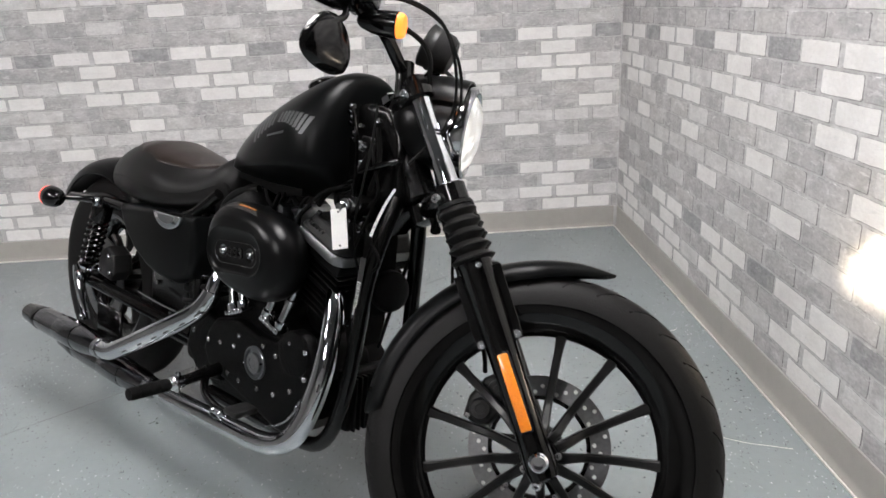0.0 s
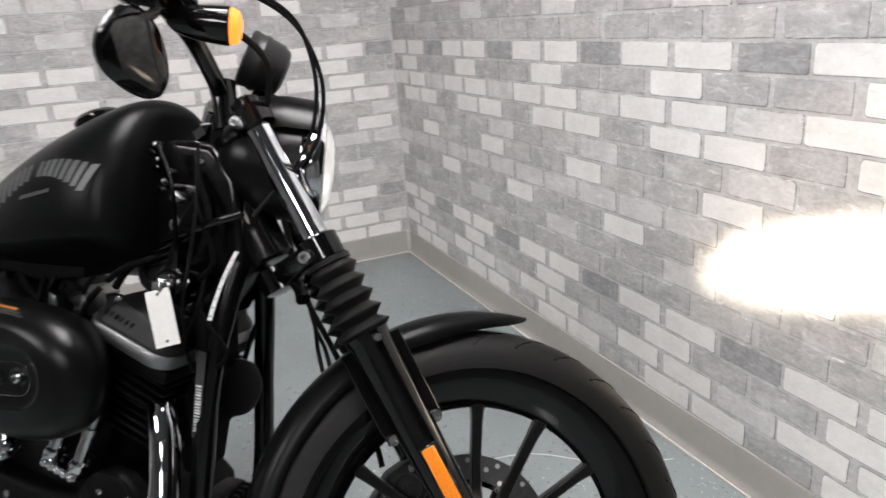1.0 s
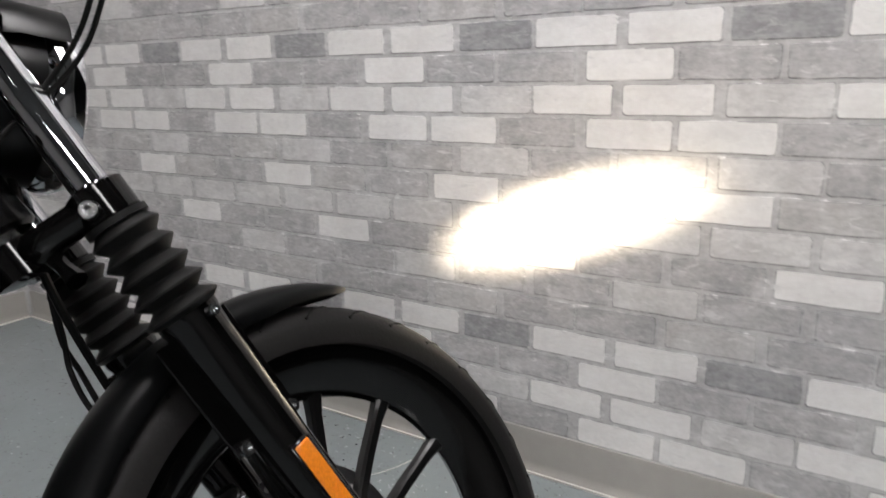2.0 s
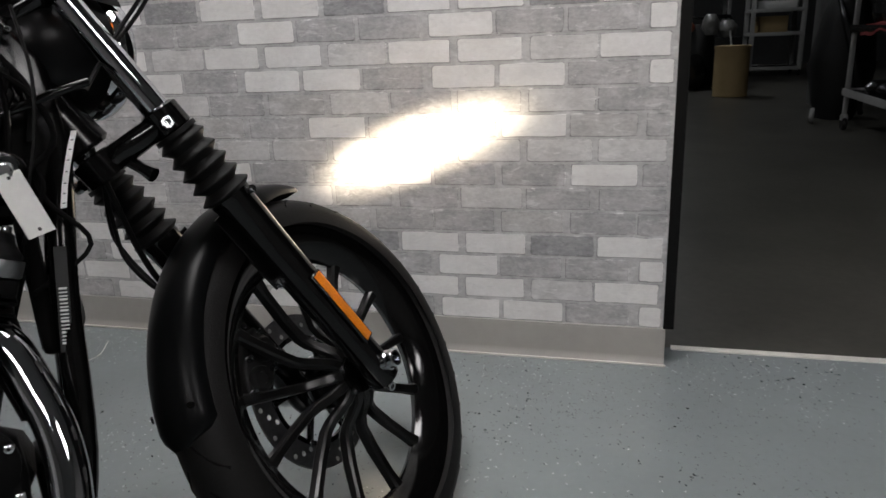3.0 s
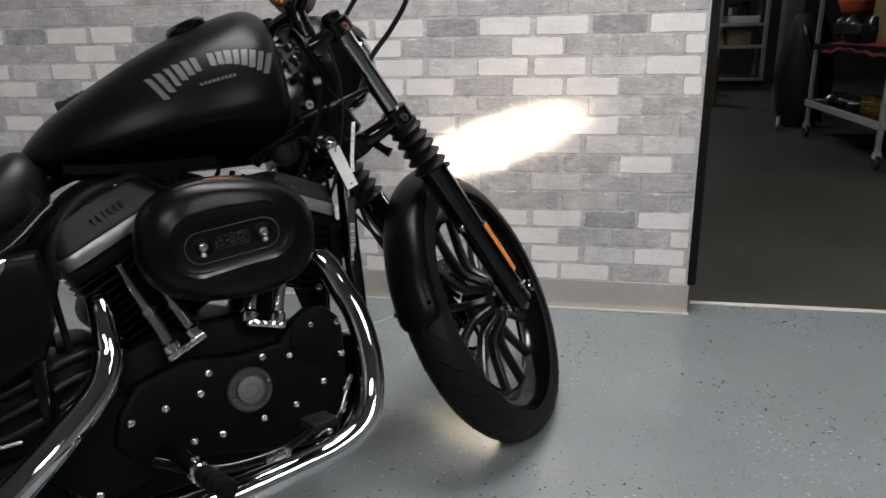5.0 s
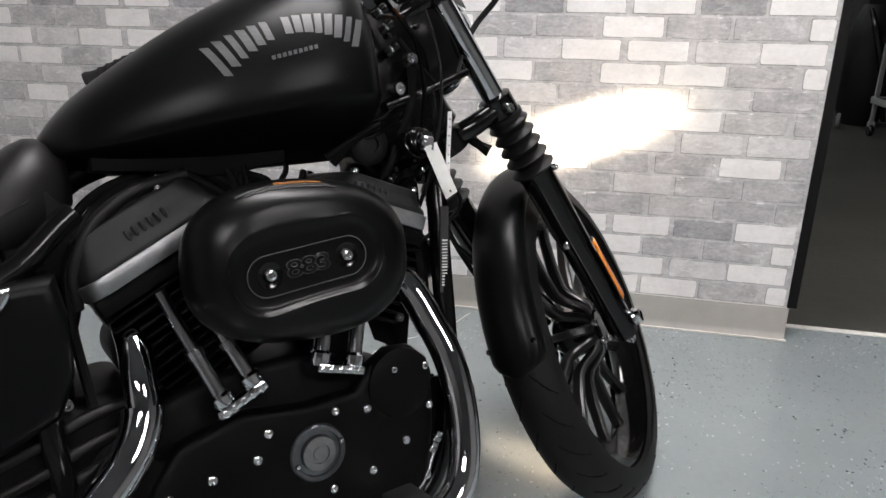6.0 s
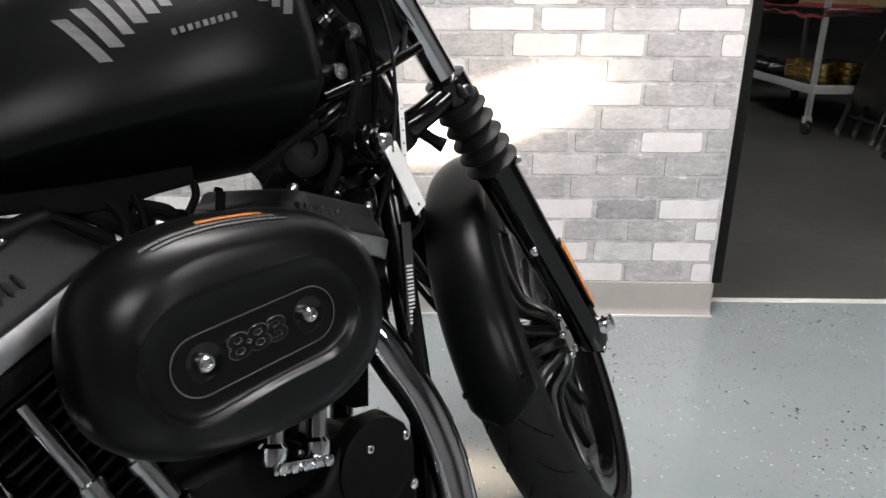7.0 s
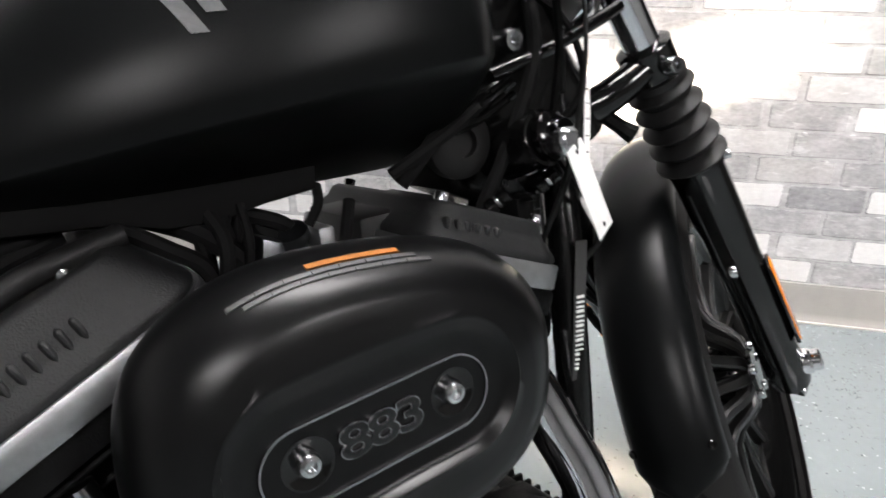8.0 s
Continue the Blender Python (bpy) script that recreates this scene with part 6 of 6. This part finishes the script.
for pts, r in ((((1.06, -0.05, 0.76), (1.02, -0.075, 0.72), (0.99, -0.07, 0.69)), 0.006), (((1.09, -0.06, 0.745), (1.03, -0.085, 0.725), (0.98, -0.075, 0.70)), 0.005), (((1.14, -0.06, 0.83), (1.12, -0.085, 0.77), (1.09, -0.075, 0.70), (1.06, -0.06, 0.64)), 0.006), (((0.95, -0.06, 0.685), (0.935, -0.075, 0.66), (0.925, -0.07, 0.63)), 0.005), (((0.76, -0.04, 0.70), (0.70, -0.06, 0.68), (0.655, -0.08, 0.63), (0.64, -0.09, 0.56), (0.645, -0.10, 0.45)), 0.006), (((0.86, -0.06, 0.70), (0.852, -0.065, 0.675), (0.86, -0.06, 0.65)), 0.004), (((1.13, -0.05, 0.86), (1.16, -0.07, 0.80), (1.15, -0.08, 0.74)), 0.005)):
    part("hose", tube(pts, r, 8, 6), M["matte"], bike)
for x, z in ((1.15, 0.875), (1.10, 0.862), (1.085, 0.672), (1.115, 0.655)):
    part("fitting", bolt((x, -0.064, z), (0.3, -1, 0.1), 0.0045, 0.010), M["steel"], bike)
part("breather_hose", tube([(0.648, -0.085, 0.56), (0.652, -0.09, 0.605), (0.678, -0.092, 0.652), (0.725, -0.09, 0.684), (0.79, -0.08, 0.699)], 0.008, 12, 8), M["boot"], bike, "black breather hose")
part("breather_hose", tube([(0.635, -0.06, 0.58), (0.66, -0.055, 0.655), (0.70, -0.05, 0.69), (0.76, -0.045, 0.708)], 0.006, 10, 8), M["matte"], bike)
part("connector", box(0.861, 0.869, -0.078, -0.068, 0.654, 0.662, 0.002, 1), M["yellow"], bike, "small yellow connector")
# loose wires between the tank and the intake
rnd = random.Random(12)
for k in range(5):
    x, y = 0.835 + 0.0095 * k + rnd.uniform(-0.004, 0.004), rnd.uniform(-0.085, -0.03)
    dx = rnd.uniform(-0.02, 0.025)
    part("wire", tube([(x, y, 0.70), (x + dx * 0.3, y - 0.012, 0.678), (x + dx * 0.8, y - 0.008, 0.656), (x + dx, y, 0.62)], rnd.choice((0.0025, 0.0035, 0.005, 0.007)), 8, 4), M["matte"], bike)
thr = part("throttle_body", lathe([(0.012, -0.02), (0.017, -0.018), (0.017, -0.004), (0.013, -0.001), (0.013, 0.008), (0.016, 0.010), (0.015, 0.017), (0.006, 0.019)], (0.903, -0.05, 0.657), (-0.2, -0.35, 1), 24), M["dullalum"], bike, "dull grey throttle body")
part("throttle_plate", box(0.918, 0.931, -0.07, -0.03, 0.640, 0.672, 0.003, 2), M["alum"], thr)
part("sensor_cap", lathe([(0.012, -0.012), (0.015, -0.008), (0.015, 0.008), (0.010, 0.014), (0.004, 0.015)], (0.882, -0.045, 0.668), (0.3, -0.5, 0.6), 18), M["matte"], thr)
for pts, r in ((((0.80, -0.03, 0.705), (0.835, -0.055, 0.688), (0.862, -0.065, 0.662), (0.87, -0.06, 0.635)), 0.008), (((0.82, -0.02, 0.702), (0.86, -0.04, 0.694), (0.892, -0.055, 0.682), (0.905, -0.05, 0.672)), 0.006), (((0.845, -0.06, 0.70), (0.85, -0.075, 0.68), (0.845, -0.08, 0.655), (0.835, -0.07, 0.625)), 0.0055), (((0.79, -0.06, 0.70), (0.815, -0.072, 0.682), (0.835, -0.072, 0.664), (0.842, -0.07, 0.63)), 0.006), (((0.93, -0.05, 0.70), (0.925, -0.06, 0.688), (0.915, -0.06, 0.674)), 0.004)):
    part("wire", tube(pts, r, 8, 6), M["matte"], thr)
part("intake_bracket", prism([(0.862, 0.63), (0.892, 0.63), (0.886, 0.672), (0.872, 0.678)], -0.085, -0.055, 0.004, 2), M["dullalum"], bike)
# paper tag that hangs from the key
tg = box(-0.0165, 0.0165, -0.0006, 0.0006, -0.078, 0.0, 0.0004, 1)
hang = Vector((-0.285, 0.094, 0.95)).normalized()
side = Vector((-0.42, 0.9, 0)).cross(hang).normalized()
tagm = Matrix((side, hang.cross(side), hang)).transposed().to_4x4()
tagm = Matrix.Translation((1.116, -0.128, 0.702)) @ tagm
tg.transform(tagm)
card = part("key_tag", tg, M["tag"], bike, "blank white card key tag")
for dz in (-0.006, -0.071):
    hb = lathe([(0.0022, -0.001), (0.0022, 0.001)], (0, 0, dz), (0, 1, 0), 10)
    hb.transform(tagm)
    part("punched_hole", hb, M["ink"], card)
# labels on the down tube and neck
lab = box(-0.007, 0.007, -0.0006, 0.0006, -0.065, 0.065, 0.0003, 1)
labm = Matrix.Translation((1.146, -0.0885, 0.545)) @ Matrix.Rotation(radians(7.5), 4, "Y")
lab.transform(labm)
vin = part("frame_label", lab, M["ink"], bike, "black label with a white bar pattern")
for k in range(16):
    hb = box(-0.0045, 0.0045, -0.0012, -0.0004, -0.055 + k * 0.0045, -0.055 + k * 0.0045 + (0.0016 if k % 3 else 0.0025))
    hb.transform(labm)
    part("label_bar", hb, M["tag"], vin, "", 0)
nl = [Vector((1.20, -0.062, 0.75)), Vector((1.188, -0.072, 0.72)), Vector((1.176, -0.08, 0.685)), Vector((1.168, -0.086, 0.655))]
b = rings([[p + Vector((-0.0035, 0, 0)), p + Vector((0.0035, 0, 0)), p + Vector((0.0035, -0.0012, 0)), p + Vector((-0.0035, -0.0012, 0))] for p in smooth_path(nl, 5)])
neck_label = part("neck_label", b, M["tag"], bike, "narrow white label")
path = smooth_path(nl, 5)
for k in range(2, len(path) - 1, 2):
    p = path[k]
    part("label_bar", box(p.x - 0.0012, p.x + 0.0012, p.y - 0.0018, p.y - 0.0008, p.z - 0.0008, p.z + 0.0008), M["ink"], neck_label, "", 0)

# ---- the headlamp's beam ----
ld = bpy.data.lights.new("headlamp_beam", "SPOT")
ld.energy, ld.color, ld.spot_size, ld.spot_blend, ld.shadow_soft_size = 480, (1.0, 0.85, 0.64), radians(43.5), 1.0, 0.04
beam = new("headlamp_beam", ld)
src = BIKE @ STEER @ (HL + Vector((0.10, 0, 0)))
beam.matrix_world = look(src, (0.0, -2.12, 0.565), 0) @ Matrix.Rotation(radians(24), 4, "Z") @ Matrix.Diagonal((1.0, 0.215, 1.0, 1))

wide = bpy.data.lights.new("headlamp_spread", "SPOT")
wide.energy, wide.color, wide.spot_size, wide.spot_blend, wide.shadow_soft_size = 10, (1.0, 0.80, 0.58), radians(80), 1.0, 0.05
spread = new("headlamp_spread", wide)
spread.matrix_world = look(src, (0.0, -2.25, 0.66), 0) @ Matrix.Rotation(radians(24), 4, "Z") @ Matrix.Diagonal((1.0, 0.45, 1.0, 1))

# ---- small bright fittings about the steering head ----
rnd = random.Random(5)
for k in range(3):
    x, z = rnd.uniform(1.09, 1.15), rnd.uniform(0.70, 0.88)
    part("wire", tube([(x, -0.06, z), (x + rnd.uniform(-0.03, 0.05), -0.085, z - 0.04), (x + rnd.uniform(-0.05, 0.05), -0.08, z - 0.10), (x - 0.03, -0.06, z - 0.15)], rnd.uniform(0.002, 0.004), 6, 5), M["matte"], bike)
part("cross_rod", tube([(1.085, -0.072, 0.762), (1.13, -0.085, 0.775), (1.19, -0.088, 0.795), (1.225, -0.082, 0.806)], 0.006, 10, 5), M["gloss"], bike)
for x, y, z in ((1.086, -0.082, 0.893), (1.092, -0.084, 0.872), (1.098, -0.082, 0.842), (1.076, -0.075, 0.66), (1.13, -0.078, 0.668)):
    coupling = part("coupling", lathe([(0.005, -0.012), (0.0075, -0.010), (0.0075, -0.003), (0.0055, -0.002), (0.0055, 0.003), (0.0075, 0.004), (0.0075, 0.010), (0.004, 0.012)], (x, y, z), (0.5, -0.3, 0.4), 14), M["gloss"], bike, "black hose coupling")
    part("coupling_ring", lathe([(0.0062, -0.0015), (0.0066, 0.0), (0.0062, 0.0015)], (x, y, z), (0.5, -0.3, 0.4), 14, None, False), M["chrome"], coupling)
part("long_cable", tube([(1.10, -0.092, 0.895), (1.125, -0.102, 0.85), (1.132, -0.104, 0.79), (1.125, -0.10, 0.735), (1.115, -0.095, 0.69)], 0.0035, 8, 8), M["gloss"], bike)
fpart("hanger", tube([leg_point(0.483, -0.03, -0.05), leg_point(0.458, -0.042, -0.05), leg_point(0.443, -0.052, -0.052)], [0.009, 0.008, 0.011], 8, 4), M["frame"], bike)

# ---- brick faces of the paper: a repeat three bricks wide and ten courses high ----
PITCH, COURSE, LONG, TALL = 0.1727, 0.0613, 0.1585, 0.0555
TONES = ("WWD", "WGG", "WWL", "WWG", "GML", "GWM", "LLL", "GGW", "GLG", "GMG")
ROW0 = 0.8985         # underside of the course with the dark bricks


def brick_bm(w, h, seed):
    """A low slab with rounded corners and slightly ragged edges, face towards -y."""
    rnd = random.Random(seed)
    b = bmesh.new()
    pts = []
    r = min(0.006, w * 0.2)
    for sx, sz, turn in ((-1, -1, 0), (1, -1, 1), (1, 1, 2), (-1, 1, 3)):
        k = r * rnd.uniform(0.5, 1.1)
        x, z = sx * w / 2, sz * h / 2
        first, last = ((x, z - sz * k), (x - sx * k, z)) if turn % 2 == 0 else ((x - sx * k, z), (x, z - sz * k))
        pts += [first, (x - sx * k * 0.28, z - sz * k * 0.28), last]
        if turn in (0, 2):
            for f in (0.22, 0.5, 0.78):
                pts.append((sx * (w / 2 - k) * (1 - 2 * f), z))
        else:
            pts.append((x, 0.0))
    pts = [(x + rnd.uniform(-0.0008, 0.0008), z + rnd.uniform(-0.0010, 0.0010)) for x, z in pts]
    lo = [b.verts.new((x, 0.0, z)) for x, z in pts]
    hi = [b.verts.new((x - math.copysign(0.0017, x), -0.0009, z - math.copysign(0.0017, z))) for x, z in pts]
    for i in range(len(lo)):
        j = (i + 1) % len(lo)
        b.faces.new((lo[i], lo[j], hi[j], hi[i])).material_index = 1
    b.faces.new(hi)
    bmesh.ops.recalc_face_normals(b, faces=b.faces[:])
    return b


shared = {}


def brick_mesh(kind, w):
    key = (kind, round(w, 3))
    if key not in shared:
        shared[key] = mesh_of("brick", brick_bm(w, TALL, hash_of(key)), [M["brick" + kind[0]], M["outline"]], 0)
    return shared[key]


def hash_of(key):
    return sum(ord(c) * (i + 3) for i, c in enumerate(str(key)))


def paper(wall, place, length, first, near):
    """Lays bricks along a wall. place(s, z): the pose at s metres from its left end; first: where the repeat begins; near: the stretch whose bricks are objects."""
    rest = {k: ([], [], []) for k in BRICK_TONES}
    made = 0
    r = -29
    rows = []
    while True:
        z = ROW0 - r * COURSE + TALL / 2
        if z - TALL / 2 < 0.098:
            break
        if z + TALL / 2 < CEIL:
            rows.append((r, z))
        r += 1
    for r, z in rows:
        rnd = random.Random(r * 7 + 3)
        off = first + (0.58 * PITCH if r % 2 else 0.0)
        k0 = math.floor(-off / PITCH) - 1
        for k in range(k0, k0 + int(length / PITCH) + 4):
            s0 = off + k * PITCH + 0.006 * math.sin(r % 10 * 2.7 + k % 3)
            s1 = s0 + LONG
            s0, s1 = max(s0, 0.004), min(s1, length - 0.004)
            if s1 - s0 < 0.02:
                continue
            tone = TONES[r % 10][k % 3]
            w = round((s1 - s0) / 0.004) * 0.004 - (0.004 if s1 - s0 < LONG - 0.002 else 0)
            m = place((s0 + s1) / 2, z)
            kind = tone + str((r % 10) * 3 + k % 3)
            if near(s0, z) and made < 300:
                ob = new("brick", brick_mesh(kind, w))
                ob.parent = wall
                ob.matrix_local = m
                made += 1
            else:
                vs, fs, ms = rest[tone]
                me = brick_mesh(kind, w)
                o = len(vs)
                vs.extend([tuple(m @ v.co) for v in me.vertices])
                fs.extend([tuple(o + i for i in p.vertices) for p in me.polygons])
                ms.extend([p.material_index for p in me.polygons])
    for tone, (vs, fs, ms) in rest.items():
        if not fs:
            continue
        me = bpy.data.meshes.new("bricks")
        me.from_pydata(vs, [], fs)
        me.materials.append(M["brick" + tone])
        me.materials.append(M["outline"])
        me.polygons.foreach_set("material_index", ms)
        ob = new("bricks", me)
        ob.parent = wall
        tagged(ob, kind="stuff")


E_PLACE = lambda s, z: Matrix.Translation((-0.0002, -s, z)) @ Matrix.Rotation(radians(-90), 4, "Z")
N_PLACE = lambda s, z: Matrix.Translation((ROOM_X + s, -0.0002, z))
paper(wall_b, E_PLACE, -END, 2.073 - 12 * PITCH, lambda s, z: 0.9 < s and z < 1.25)
paper(wall_a, N_PLACE, -ROOM_X, (-2.547 - ROOM_X) - 24 * PITCH, lambda s, z: s > -ROOM_X - 3.0 and 0.3 < z < 1.25)
